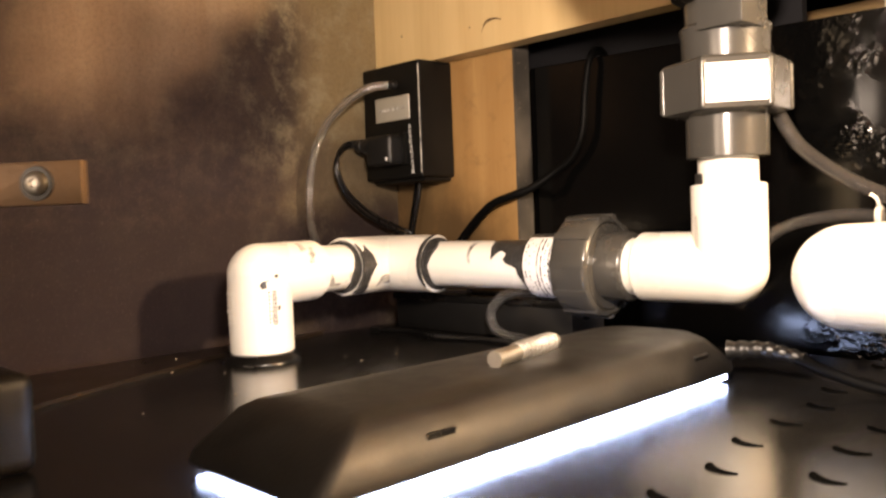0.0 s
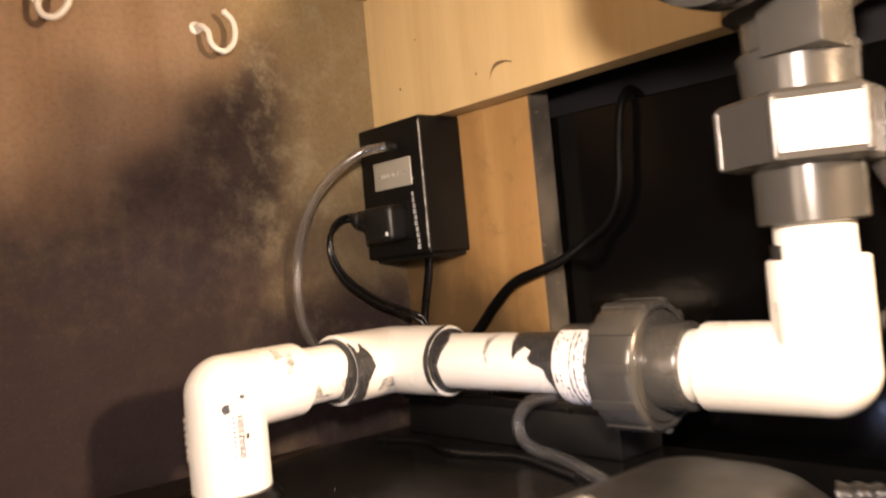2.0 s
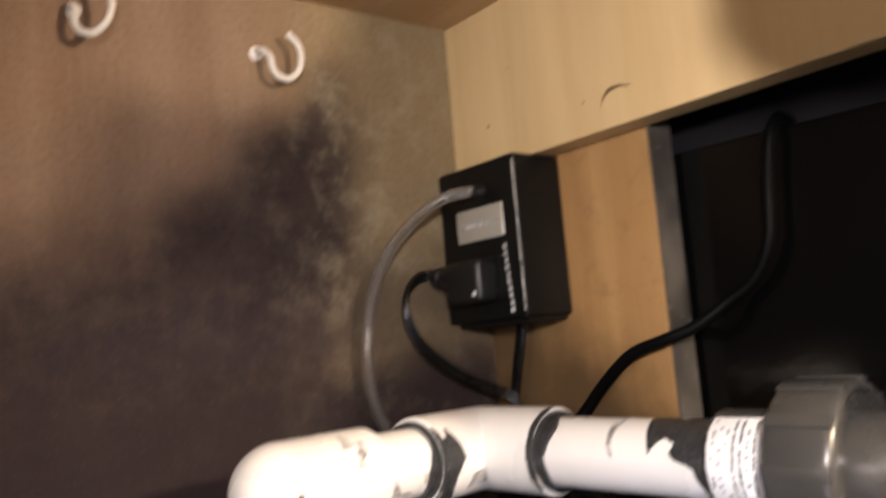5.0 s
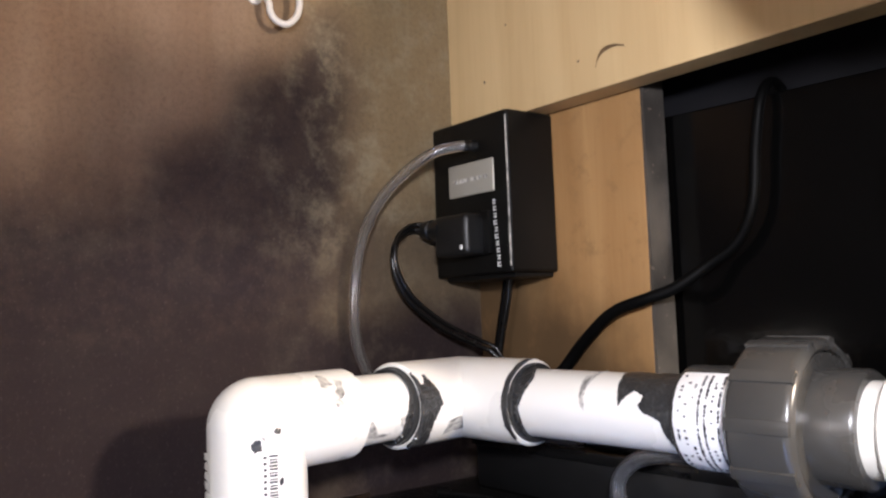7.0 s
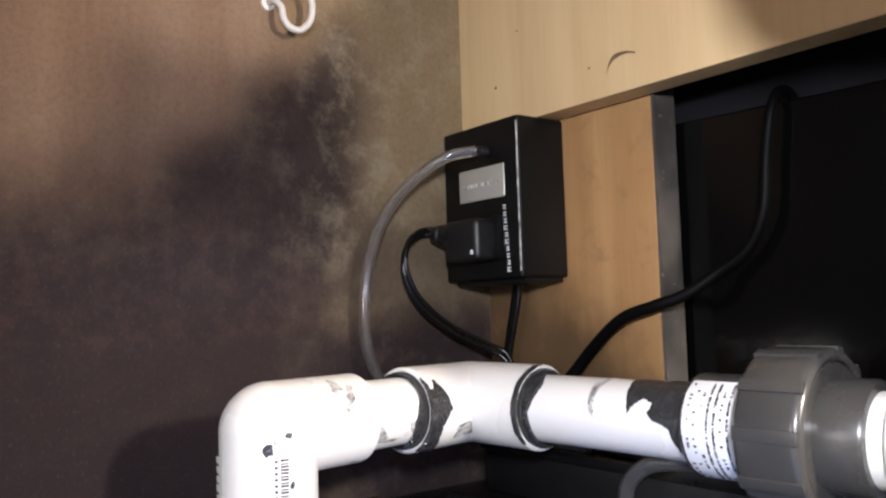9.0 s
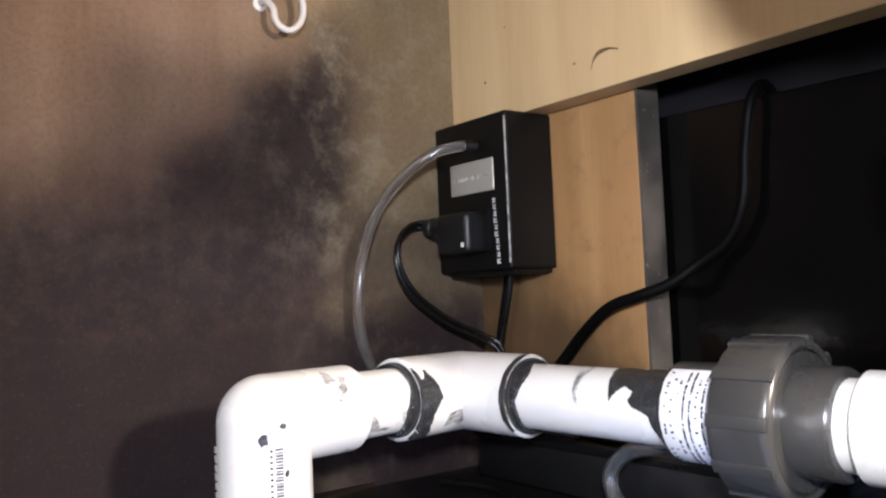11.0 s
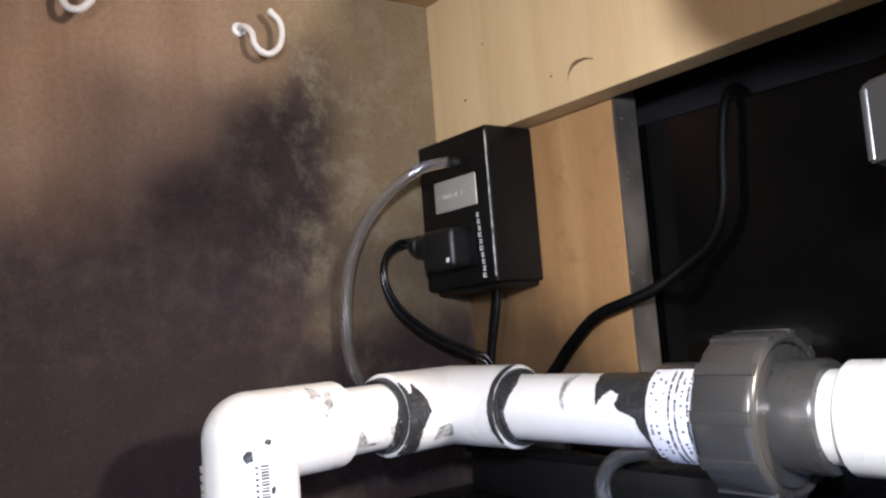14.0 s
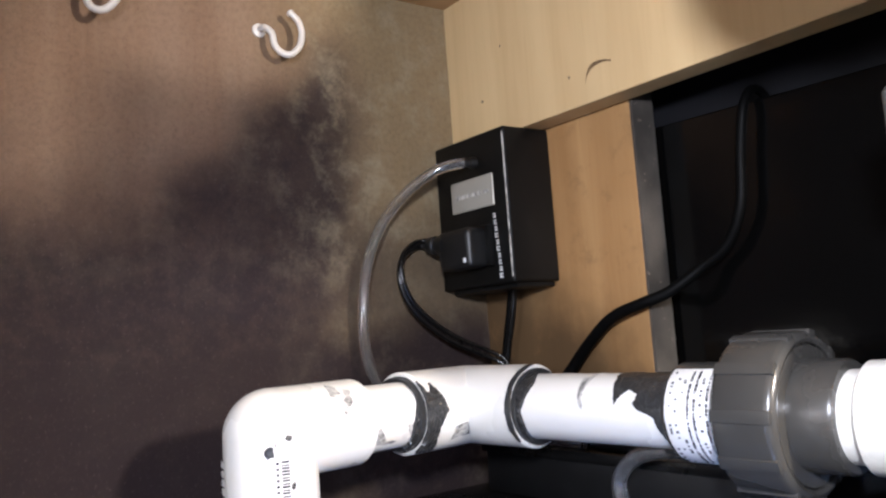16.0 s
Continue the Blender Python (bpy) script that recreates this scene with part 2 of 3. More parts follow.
def slab(lo, hi, bevel=0.0, segments=2, bm=None):
    bm = bm or bmesh.new()
    made = bmesh.ops.create_cube(bm, size=1)["verts"]
    for v in made:
        v.co = Vector([lo[i] + (v.co[i] + 0.5) * (hi[i] - lo[i]) for i in range(3)])
    if bevel:
        edges = list({e for v in made for e in v.link_edges})
        bmesh.ops.bevel(bm, geom=edges, offset=bevel, segments=segments, affect="EDGES", profile=0.6)
    return bm


def moved(bm, m):
    bmesh.ops.transform(bm, matrix=m, verts=bm.verts[:])
    return bm


def lathe(base, axis, profile, sides=48, bm=None, turn=0.0, caps=True):
    """Rings of (distance along the axis, radius) from base."""
    bm = bm or bmesh.new()
    q = Vector(axis).normalized().to_track_quat("Z", "Y").to_matrix()
    base, rings = Vector(base), []
    for s, r in profile:
        rings.append([bm.verts.new(base + q @ Vector((r * math.cos(a), r * math.sin(a), s))) for a in (2 * math.pi * (k + turn) / sides for k in range(sides))])
    for a, b in zip(rings, rings[1:]):
        for k in range(sides):
            bm.faces.new((a[k], a[(k + 1) % sides], b[(k + 1) % sides], b[k]))
    if caps:
        bm.faces.new(rings[0][::-1]), bm.faces.new(rings[-1])
    return bm


def smooth_line(points, steps=10):
    """Catmull-Rom through the points."""
    p = [Vector(a) for a in points]
    p = [p[0] * 2 - p[1], *p, p[-1] * 2 - p[-2]]
    out = []
    for a, b, c, d in zip(p, p[1:], p[2:], p[3:]):
        for k in range(steps):
            t = k / steps
            out.append(0.5 * (2 * b + (c - a) * t + (2 * a - 5 * b + 4 * c - d) * t * t + (3 * b - a - 3 * c + d) * t ** 3))
    return [*out, p[-2]]


def sweep(points, radius, sides=16, bm=None):
    """A round tube along the points; radius may be a list."""
    bm = bm or bmesh.new()
    pts = [Vector(p) for p in points]
    radii = radius if isinstance(radius, list) else [radius] * len(pts)
    tangents = [(pts[min(i + 1, len(pts) - 1)] - pts[max(i - 1, 0)]).normalized() for i in range(len(pts))]
    side = tangents[0].orthogonal().normalized()
    rings = []
    for p, t, r in zip(pts, tangents, radii):
        side = (side - t * side.dot(t)).normalized()
        up = t.cross(side)
        rings.append([bm.verts.new(p + r * (side * math.cos(a) + up * math.sin(a))) for a in (2 * math.pi * k / sides for k in range(sides))])
    for a, b in zip(rings, rings[1:]):
        for k in range(sides):
            bm.faces.new((a[k], a[(k + 1) % sides], b[(k + 1) % sides], b[k]))
    bm.faces.new(rings[0][::-1]), bm.faces.new(rings[-1])
    return bm


def elbow_mesh(corner, a, b, reach_a, reach_b, r, lip=0.0):
    """A moulded elbow: two sockets from corner towards a and b, a round heel, and a chamfered rim at each mouth."""
    corner = Vector(corner)
    bm = bmesh.new()
    for d, reach in ((Vector(a).normalized(), reach_a), (Vector(b).normalized(), reach_b)):
        lathe(corner, d, [(0, r * 0.998), (reach - 0.0012, r + lip), (reach, r - 0.0012 + lip), (reach - 0.0005, r - 0.004)], 48, bm)
    ball = bmesh.ops.create_uvsphere(bm, u_segments=48, v_segments=24, radius=r)["verts"]
    bmesh.ops.transform(bm, matrix=Matrix.Translation(corner), verts=ball)
    return bm


def wrap_patch(base, axis, front, r, lo, hi, angle0, angle1, rag=0.0, seed=0, count=26, thick=0.0005, taper=False, bm=None, lean=0.0):
    """A smear or a sticker lying round a pipe, from lo to hi along the axis; angles in degrees, 0 faces front."""
    rng = random.Random(seed)
    bm = bm or bmesh.new()
    a = Vector(axis).normalized()
    u = (Vector(front) - a * Vector(front).dot(a)).normalized()
    w = a.cross(u)
    rows, drift, drift2 = [], 0.0, 0.0
    for k in range(count + 1):
        ang = radians(angle0 + (angle1 - angle0) * k / count)
        edge = math.sin(math.pi * (k + 0.3) / (count + 0.6)) ** 0.5 if taper else 1.0
        drift = 0.84 * drift + rng.uniform(-0.7, 0.7)
        drift2 = 0.84 * drift2 + rng.uniform(-0.7, 0.7)
        mid = (lo + hi) / 2
        l, h = mid + (lo - mid) * edge + rag * drift, mid + (hi - mid) * edge + rag * drift2
        l += lean * (k / count) ** 1.4
        row = []
        for i in range(5):
            rr = r + (thick if 0 < i < 4 else -0.0003)
            f = (0, 0.06, 0.5, 0.94, 1)[i]
            row.append(bm.verts.new(Vector(base) + rr * (u * math.cos(ang) + w * math.sin(ang)) + a * (l + (h - l) * f)))
        rows.append(row)
    for ra, rb in zip(rows, rows[1:]):
        for i in range(4):
            bm.faces.new((ra[i], ra[i + 1], rb[i + 1], rb[i]))
    return bm


def smear(base, axis, front, r, outline, thick=0.0005, seed=0):
    """A dragged film of cement on a round surface: an outline of (millimetres along the axis, degrees from front), with frayed edges."""
    a = Vector(axis).normalized()
    u = (Vector(front) - a * Vector(front).dot(a)).normalized()
    w = a.cross(u)
    per = math.pi * r / 180 * 1000
    ring = [(s, d * per) for s, d in outline]
    step = 0.4
    lo = [min(p[i] for p in ring) - 1 for i in (0, 1)]
    count = [int((max(p[i] for p in ring) + 1 - lo[i]) / step) + 1 for i in (0, 1)]

    def inside(x, y):
        n = noise.noise_vector(Vector((x * 0.9, y * 0.9, seed))) * 0.55 + noise.noise_vector(Vector((x * 0.25, y * 0.25, seed + 9))) * 0.5
        x, y, odd = x + n.x, y + n.y, False
        for (x0, y0), (x1, y1) in zip(ring, ring[1:] + ring[:1]):
            if (y0 > y) != (y1 > y) and x < x0 + (x1 - x0) * (y - y0) / (y1 - y0):
                odd = not odd
        return odd

    grid = [[(lo[0] + i * step, lo[1] + j * step) for j in range(count[1])] for i in range(count[0])]
    within = [[inside(*p) for p in row] for row in grid]
    bm, made = bmesh.new(), {}

    def vert(i, j):
        if (i, j) not in made:
            x, y = grid[i][j]
            rr = r + (thick * (1 + 0.7 * noise.noise(Vector((x * 0.6, y * 0.6, seed)))) if within[i][j] else -0.0003)
            t = radians(y / per)
            made[i, j] = bm.verts.new(Vector(base) + rr * (u * math.cos(t) + w * math.sin(t)) + a * (x / 1000))
        return made[i, j]

    for i in range(count[0] - 1):
        for j in range(count[1] - 1):
            if within[i][j] or within[i + 1][j] or within[i][j + 1] or within[i + 1][j + 1]:
                bm.faces.new((vert(i, j), vert(i + 1, j), vert(i + 1, j + 1), vert(i, j + 1)))
    return bm


def printing(base, axis, front, r, marks):
    """Unreadable print on a round surface: bars of (lo, hi, angle0, angle1)."""
    bm = bmesh.new()
    for lo, hi, a0, a1 in marks:
        wrap_patch(base, axis, front, r, lo, hi, a0, a1, 0, 0, 4, 0.0004, False, bm)
    return bm


# ---- the cabinet ----
TOP, RAIL, PANEL = 0.588, 0.479, 0.021


def structure(name, bm, material, label, category):
    return tagged(part(name, bm, material, None, "", False), label, category, "", "structure")


structure("wall_left", slab((-0.018, -1.2, 0), (0, 0.10, TOP)), SIDE, "brown veneered cabinet side with mildew flecks and painted-in shade", "wall")
structure("ceiling", slab((-0.018, -1.2, TOP), (1.4, 0.6, TOP + 0.018)), MAPLE_TOP, "brown veneered underside of the cabinet top", "ceiling")
structure("wall_back", slab((0, PANEL, 0), (0.1500, PANEL + 0.0195, TOP)), MAPLE_PANEL, "pale maple veneer back panel", "wall")
structure("trim_jamb", slab((0.1500, PANEL + 0.0005, 0), (0.1520, PANEL + 0.0195, TOP)), EDGE, "raw dark plywood edge of the back panel", "trim")
rail = structure("trim_rail", slab((0, 0, RAIL), (0.373, PANEL - 0.002, TOP), 0.001), MAPLE, "pale maple veneer rail across the back", "trim")
structure("trim_rail_2", slab((0.3745, -0.002, RAIL), (1.4, PANEL - 0.002, TOP), 0.001), MAPLE, "pale maple veneer rail across the back", "trim")
board = slab((0.10, 0.0445, 0), (1.38, 0.056, 0.466), 0.001)
for v in board.verts:
    v.co.z -= 0.02 * (v.co.x - 0.10) * v.co.z / 0.466
structure("backdrop_board", board, PAINTED, "glossy brush-painted black board behind the opening", "board")
structure("backdrop_panel", slab((0.05, 0.064, 0), (0.372, 0.072, TOP)), NAVY, "dark blue painted panel behind the black board", "panel")
structure("wall_room", slab((-0.3, 0.22, 0), (1.6, 0.24, 0.9)), NAVY, "dark blue wall behind the cabinet", "wall")
structure("wall_right", slab((1.38, -1.2, 0), (1.4, 0.25, TOP)), MAPLE_TOP, "brown veneered cabinet side", "wall")
structure("floor", slab((-0.3, -1.6, -0.02), (1.6, 0.25, 0)), DUST, "dusty brown cabinet floor", "floor")
structure("wall_front", slab((-0.3, -1.62, 0), (1.6, -1.6, 0.9)), MAPLE_TOP, "plain brown wall across the room", "wall")

# ---- plumbing run ----
R, RF = 0.0178, 0.0224
E1 = Vector((0.0938, -0.1959, 0.3050))
CORNER = Vector((0.070, -0.0566, 0.3042))
E2 = Vector((0.3628, -0.0312, 0.3028))
DA, DB = (CORNER - E1).normalized(), (E2 - CORNER).normalized()
VIEW = (0.66, -0.70, 0.15)
UP = Vector((0, 0, 1))
run = thing("pvc_plumbing", "white and grey glued pvc plumbing run with a red valve", "pipe")
elbow = part("elbow", elbow_mesh(E1, (0, 0, -1), DA, 0.0545, 0.0510, RF), PVC, run)
part("pipe", lathe(E1 + DA * 0.035, DA, [(0, R), (0.07, R)]), PVC, run)
bend = part("bend", elbow_mesh(CORNER, -DA, DB, 0.0555, 0.0570, RF * 1.03, 0.0), PVC, run)
part("pipe", lathe(CORNER + DB * 0.04, DB, [(0, R), (0.13, R)]), PVC, run)
upright = part("elbow", elbow_mesh(E2, -DB, (0, 0, 1), 0.0580, 0.0515, RF), PVC, run)

# cement squeezed out of the joints
for name, bm, mat in (
    ("cement_band", wrap_patch(E1, DA, VIEW, R + 0.0016, 0.0820, 0.0862, 0, 360, 0.0004, 3, 60, 0.001), GLUE),
    ("cement_band", smear(E1, DA, VIEW, R + 0.0004, [(86, -60), (85, -24), (81, 8), (79, 30), (80, 67), (82, 90), (87, 92), (87, -60)], 0.0014, 5), GLUE),
    ("cement_smear", smear(E1, DA, VIEW, RF * 1.03, [(85, -40), (87, -16), (90, -14), (93, -29), (97, -12), (100.5, 12), (95, 31), (94, 43), (97, 77), (85, 78)], 0.0011, 6), GLUE),
    ("cement_band", wrap_patch(CORNER, DB, VIEW, R + 0.0022, 0.0558, 0.0590, 0, 360, 0.0003, 8, 60, 0.001), GLUE),
    ("cement_band", smear(CORNER, DB, VIEW, R + 0.0004, [(56, -95), (59, -84), (67, -40), (65.5, -20), (61.5, 11), (61.5, 44), (59, 89), (56, 95)], 0.0012, 9), GLUE),
    ("cement_band", smear(CORNER, DB, VIEW, RF * 1.03, [(57.2, -80), (55, -24), (54, 8), (54.5, 40), (57.2, 60)], 0.0004, 10), GLUE),
    ("cement_smear", smear(CORNER, DB, VIEW, R, [(123, -3), (121, -26), (118, -71), (122, -90), (136, -70), (141, -100), (153, -100), (153, 60), (148, 48), (145, 15), (137, 6), (133, -4), (136, -18), (130, -28), (126, -14)], 0.0004, 11), GLUE),
    ("cement_smear", smear(CORNER, DB, VIEW, R, [(99, -25), (98.5, -67), (103, -90), (106, -84), (103, -37), (102.5, -13), (104, 11), (101, 0)], 0.0002, 12), SMUDGE),
    ("cement_smear", smear(E1, DA, VIEW, RF, [(28, -54), (31.6, -45), (32.2, -32), (28, -27), (25, -29)], 0.0002, 13), SMUDGE),
    ("cement_smear", smear(E1, DA, VIEW, RF, [(34.8, -42), (38.8, -37), (37, -17), (34, -11), (30, -17), (34, -26)], 0.0002, 14), SMUDGE),
    ("cement_smear", smear(E1, DA, VIEW, RF, [(29.5, -11), (33, -12), (35.7, -5), (30.4, 0)], 0.0002, 15), SMUDGE),
    ("cement_smear", smear(E1, DA, VIEW, RF * 1.03, [(107, 62), (108, 38), (116, 33), (125, 45), (125, 56), (114, 56)], 0.0002, 16), SMUDGE),
    ("cement_smear", smear(E1, DA, VIEW, R, [(74.7, 28), (80, 25), (87, 16), (87, 44), (80, 52), (77, 44)], 0.0002, 17), SMUDGE),
    ("cement_smear", smear(E1, DA, VIEW, R, [(53, 30), (55, 60), (68, 62), (72, 56), (62, 54), (56, 26)], 0.0002, 18), SMUDGE),
    ("cement_spot", smear(E1, UP, VIEW, RF, [(-9, 18), (-6, 14), (-3, 19), (-4, 26), (-8, 27)], 0.0004, 26), GLUE),
    ("cement_spot", smear(E1, UP, VIEW, RF, [(-1.6, 43), (0, 40), (1.5, 44), (0.5, 49), (-1.4, 48)], 0.0004, 27), GLUE),
    ("cement_spot", smear(E1, UP, VIEW, RF, [(-4, 28), (-2, 27), (-2, 31), (-4, 32)], 0.0002, 28), SMUDGE),
    ("cement_spot", smear(E1, UP, VIEW, RF, [(-24, 47), (-21, 46), (-20.5, 51), (-23, 52)], 0.0003, 29), GLUE),
    ("cement_band", lathe(E1 + DA * 0.0860, -DA, [(0, R - 0.001), (0, RF * 1.03 - 0.0022), (0.0006, RF * 1.03 - 0.0022), (0.0014, R - 0.001)], caps=False), GLUE),
    ("cement_band", lathe(CORNER + DB * 0.0566, DB, [(0, R - 0.001), (0, RF * 1.03 - 0.0022), (0.0006, RF * 1.03 - 0.0022), (0.0014, R - 0.001)], caps=False), GLUE),
    ("cement_band", wrap_patch(E1, DA, VIEW, RF * 1.03 - 0.0004, 0.0846, 0.0885, -24, 80, 0.0003, 34, 40, 0.0010, True), GLUE),
    ("cement_band", wrap_patch(CORNER, DB, VIEW, RF * 1.03 - 0.0004, 0.0548, 0.0582, -70, 62, 0.0003, 35, 40, 0.0010, True), GLUE),
):
    part(name, bm, mat, run)
rng = random.Random(4)
tagged(part("printed_code", printing(E1, (0, 0, 1), VIEW, RF, [(-0.0335 + 0.0014 * k, -0.0335 + 0.0014 * k + rng.choice((0.0006, 0.0009)), 34.5 + rng.uniform(-0.4, 0.4), 44) for k in range(17)] + [(-0.0325 + 0.0026 * k, -0.0313 + 0.0026 * k, 28, 31.5) for k in range(9)]), INK, elbow), kind="stuff")
tagged(part("moulded_mark", printing(E1, (0, 0, 1), VIEW, RF + 0.0006, [(-0.034 + 0.0042 * k, -0.031 + 0.0042 * k, -62 + rng.uniform(-3, 3), -38 + rng.uniform(-8, 3)) for k in range(6)]), PVC, elbow), kind="stuff")
tagged(part("printed_code", printing(E2, (0, 0, 1), VIEW, RF, [(0.0135 + 0.0013 * k, 0.0141 + 0.0013 * k, -80 + rng.uniform(-1, 1), -68 + rng.uniform(-3, 1)) for k in range(15)]), SMUDGE, upright), kind="stuff")


def union(at, axis, nut_sides, turn):
    """A grey threaded union: a tail piece, a ribbed nut and a collar, along the axis from at."""
    a = Vector(axis).normalized()
    at = Vector(at)
    u = part("union", lathe(at, a, [(0, 0.019), (0.0005, 0.0217), (0.0015, 0.0227), (0.032, 0.0227), (0.033, 0.0215)]), GREY, run, "grey pvc threaded union")
    big = 0.0352
    nut = lathe(at + a * 0.0295, a, [(0, 0.026), (0.0008, big - 0.0045), (0.0035, big - 0.0012), (0.0055, big), (0.0265, big), (0.0285, big - 0.0004), (0.0300, big - 0.0016), (0.0306, big - 0.0034), (0.0300, big - 0.0050), (0.0286, big - 0.0054), (0.0280, 0.0300), (0.0296, 0.0290), (0.0296, 0.024)], 66)
    part("nut", nut, GREY, u, "ribbed grey union nut")
    q = a.to_track_quat("Z", "Y").to_matrix().to_4x4()
    for k in range(nut_sides):
        m = Matrix.Translation(at + a * 0.0330) @ q @ Matrix.Rotation(2 * math.pi * (k + turn) / nut_sides, 4, "Z")
        part("rib", moved(slab((big - 0.0035, -0.0028, 0), (big + 0.0007, 0.0028, 0.0262), 0.0005), m), GREY, u)
    part("collar", lathe(at + a * 0.0545, a, [(0, 0.0275), (0.002, 0.0275), (0.0035, 0.0255), (0.0045, 0.0233), (0.021, 0.0233), (0.0225, 0.0223), (0.0225, 0.0185)]), GREY, u)
    return u


AT = CORNER + DB * 0.152
flat = union(AT, DB, 11, 0.35)
part("sticker", wrap_patch(AT, DB, VIEW, 0.0228, 0.0025, 0.0300, -50, 150, 0.0004, 31, 40, 0.0003), STICKER, flat, "white printed sticker")
tagged(part("printing", printing(AT, DB, VIEW, 0.0231, [(0.0050 + 0.0031 * c + rng.uniform(0, 0.0002), 0.0058 + 0.0031 * c + rng.uniform(0, 0.0005), a * 0.5, a * 0.5 + rng.uniform(1.2, 2.8)) for c in range(8) for a in range(-88, 150, 5) if rng.random() < (0.85 if c in (3, 4, 6) else 0.22)]), INK, flat), kind="stuff")
part("pipe", lathe(CORNER + DB * 0.222, DB, [(0, R + 0.001), (0.03, R + 0.001)]), PVC, run)
part("pipe", lathe(E2 + UP * 0.045, UP, [(0, R), (0.026, R)]), PVC, run)
part("cement_band", wrap_patch(E2, UP, VIEW, R + 0.001, 0.0495, 0.058, -120, -66, 0.0009, 33, 20, 0.0007), GLUE, run)

# the upright union, whose nut carries a white sticker
TOPU = E2 + UP * 0.0665
stack = part("union", lathe(TOPU, UP, [(0, 0.0195), (0.0006, 0.0235), (0.0014, 0.0243), (0.026, 0.0243), (0.027, 0.0232)]), GREY, run, "grey pvc union above the elbow")
NUT_R, NUT_TURN = 0.0382, 0.60
part("nut", lathe(TOPU + UP * 0.0255, UP, [(0, 0.026), (0.001, NUT_R - 0.005), (0.0025, NUT_R), (0.031, NUT_R), (0.033, NUT_R - 0.003), (0.034, NUT_R - 0.008), (0.034, 0.02)], 6, turn=NUT_TURN), GREY, stack, "six-sided grey union nut", False)
for k in range(6):
    ang = 2 * math.pi * (k + NUT_TURN) / 6
    part("rib", lathe(TOPU + Vector((math.cos(ang) * (NUT_R - 0.0012), math.sin(ang) * (NUT_R - 0.0012), 0.028)), UP, [(0, 0.001), (0.001, 0.0022), (0.027, 0.0022), (0.028, 0.001)], 10), GREY, stack)
face = math.pi * 2 * (4.5 + NUT_TURN) / 6
stick = Matrix.Translation(TOPU + UP * 0.029) @ Matrix.Rotation(face, 4, "Z") @ Matrix.Translation((NUT_R * math.cos(math.pi / 6), 0, 0))
part("sticker", moved(slab((-0.001, -0.0172, 0.0020), (0.0006, 0.0172, 0.0245), 0.0002), stick), STICKER, stack, "white paper sticker")
tagged(part("printing", moved(slab((0.0005, 0.006, 0.003), (0.0008, 0.0064, 0.016)), stick), INK, stack), kind="stuff")
part("neck", lathe(TOPU + UP * 0.059, UP, [(0, 0.0255), (0.0145, 0.0262), (0.0195, 0.0272), (0.0205, 0.0262), (0.022, 0.024)]), GREY, stack)

# the ball valve
STEM = Vector((0.02, -0.99, -0.01)).normalized()
VC = E2 + UP * 0.1925
valve = part("ball_valve", lathe(TOPU + UP * 0.08, UP, [(0, 0.0235), (0.014, 0.0235), (0.019, 0.031), (0.062, 0.031), (0.066, 0.026), (0.13, 0.026)]), GREY, run, "grey ball valve body")
block = Matrix.Translation(TOPU + UP * 0.0755) @ Matrix.Rotation(radians(-93), 4, "Z")
part("shoulder", moved(slab((0.0, -0.0015, -0.001), (0.0300, 0.0275, 0.0225), 0.0014), block), GREY, valve)
part("bonnet", lathe(VC, STEM, [(0, 0.0275), (0.046, 0.0275), (0.052, 0.031), (0.053, 0.0335), (0.060, 0.0335), (0.061, 0.0315), (0.065, 0.0315), (0.066, 0.0345), (0.076, 0.0345), (0.079, 0.032), (0.081, 0.027), (0.095, 0.0255), (0.097, 0.014), (0.112, 0.013)]), GREY, valve)


def handle_mesh():
    """A wavy butterfly handle with rolled edges, facing -z of its own."""
    bm = bmesh.new()
    count = 96
    outline = []
    for k in range(count):
        a = 2 * math.pi * k / count
        r = 0.038 + 0.0035 * math.cos(2 * a) - 0.005 * sum(math.exp(-((k - c) / 5) ** 2) for c in (24, 72)) + 0.0008 * math.cos(6 * a)
        outline.append((r * math.cos(a), r * math.sin(a)))
    levels = [(0.25, 0.006), (0.3, 0.010), (0.55, 0.009), (0.85, 0.007), (0.96, 0.005), (1.0, 0.001), (1.0, -0.006), (0.97, -0.007), (0.95, -0.002), (0.5, 0.0)]
    rings = [[bm.verts.new((x * f, z * f, d)) for x, z in outline] for f, d in levels]
    for a, b in zip(rings, rings[1:]):
        for k in range(count):
            bm.faces.new((a[k], a[(k + 1) % count], b[(k + 1) % count], b[k]))
    bm.faces.new(rings[0]), bm.faces.new(rings[-1])
    return bm


HM = Matrix.Translation(VC + STEM * 0.108) @ STEM.to_track_quat("Z", "Y").to_matrix().to_4x4() @ Matrix.Diagonal((0.93, 0.96, 1.0, 1))
handle = part("handle", moved(handle_mesh(), HM), RED, valve, "red plastic valve handle")
for ang in (212, 252, 292):
    p = HM @ Vector((0.0235 * math.cos(radians(ang)), 0.0235 * math.sin(radians(ang)), 0.0062))
    part("finger_hole", lathe(p, STEM, [(0, 0.0038), (0.0027, 0.0038), (0.0029, 0.0036)], 20), HOLE, handle)

# ---- sump ----
sump = thing("sump", "black acrylic sump with a glossy slotted lid", "tank")
LIDZ = 0.2445
lid = part("lid", slab((0.02, -0.95, LIDZ - 0.008), (1.2, 0.02, LIDZ), 0.002), LID, sump, "", False)
sheet = bmesh.new()
plan = [(0.0215, -0.09), (0.0215, -0.62), (0.243, -0.62), (0.188, -0.50), (0.116, -0.343), (0.060, -0.219)]
low, high = [[sheet.verts.new((x, y, h)) for x, y in plan] for h in (LIDZ + 0.0002, LIDZ + 0.0025)]
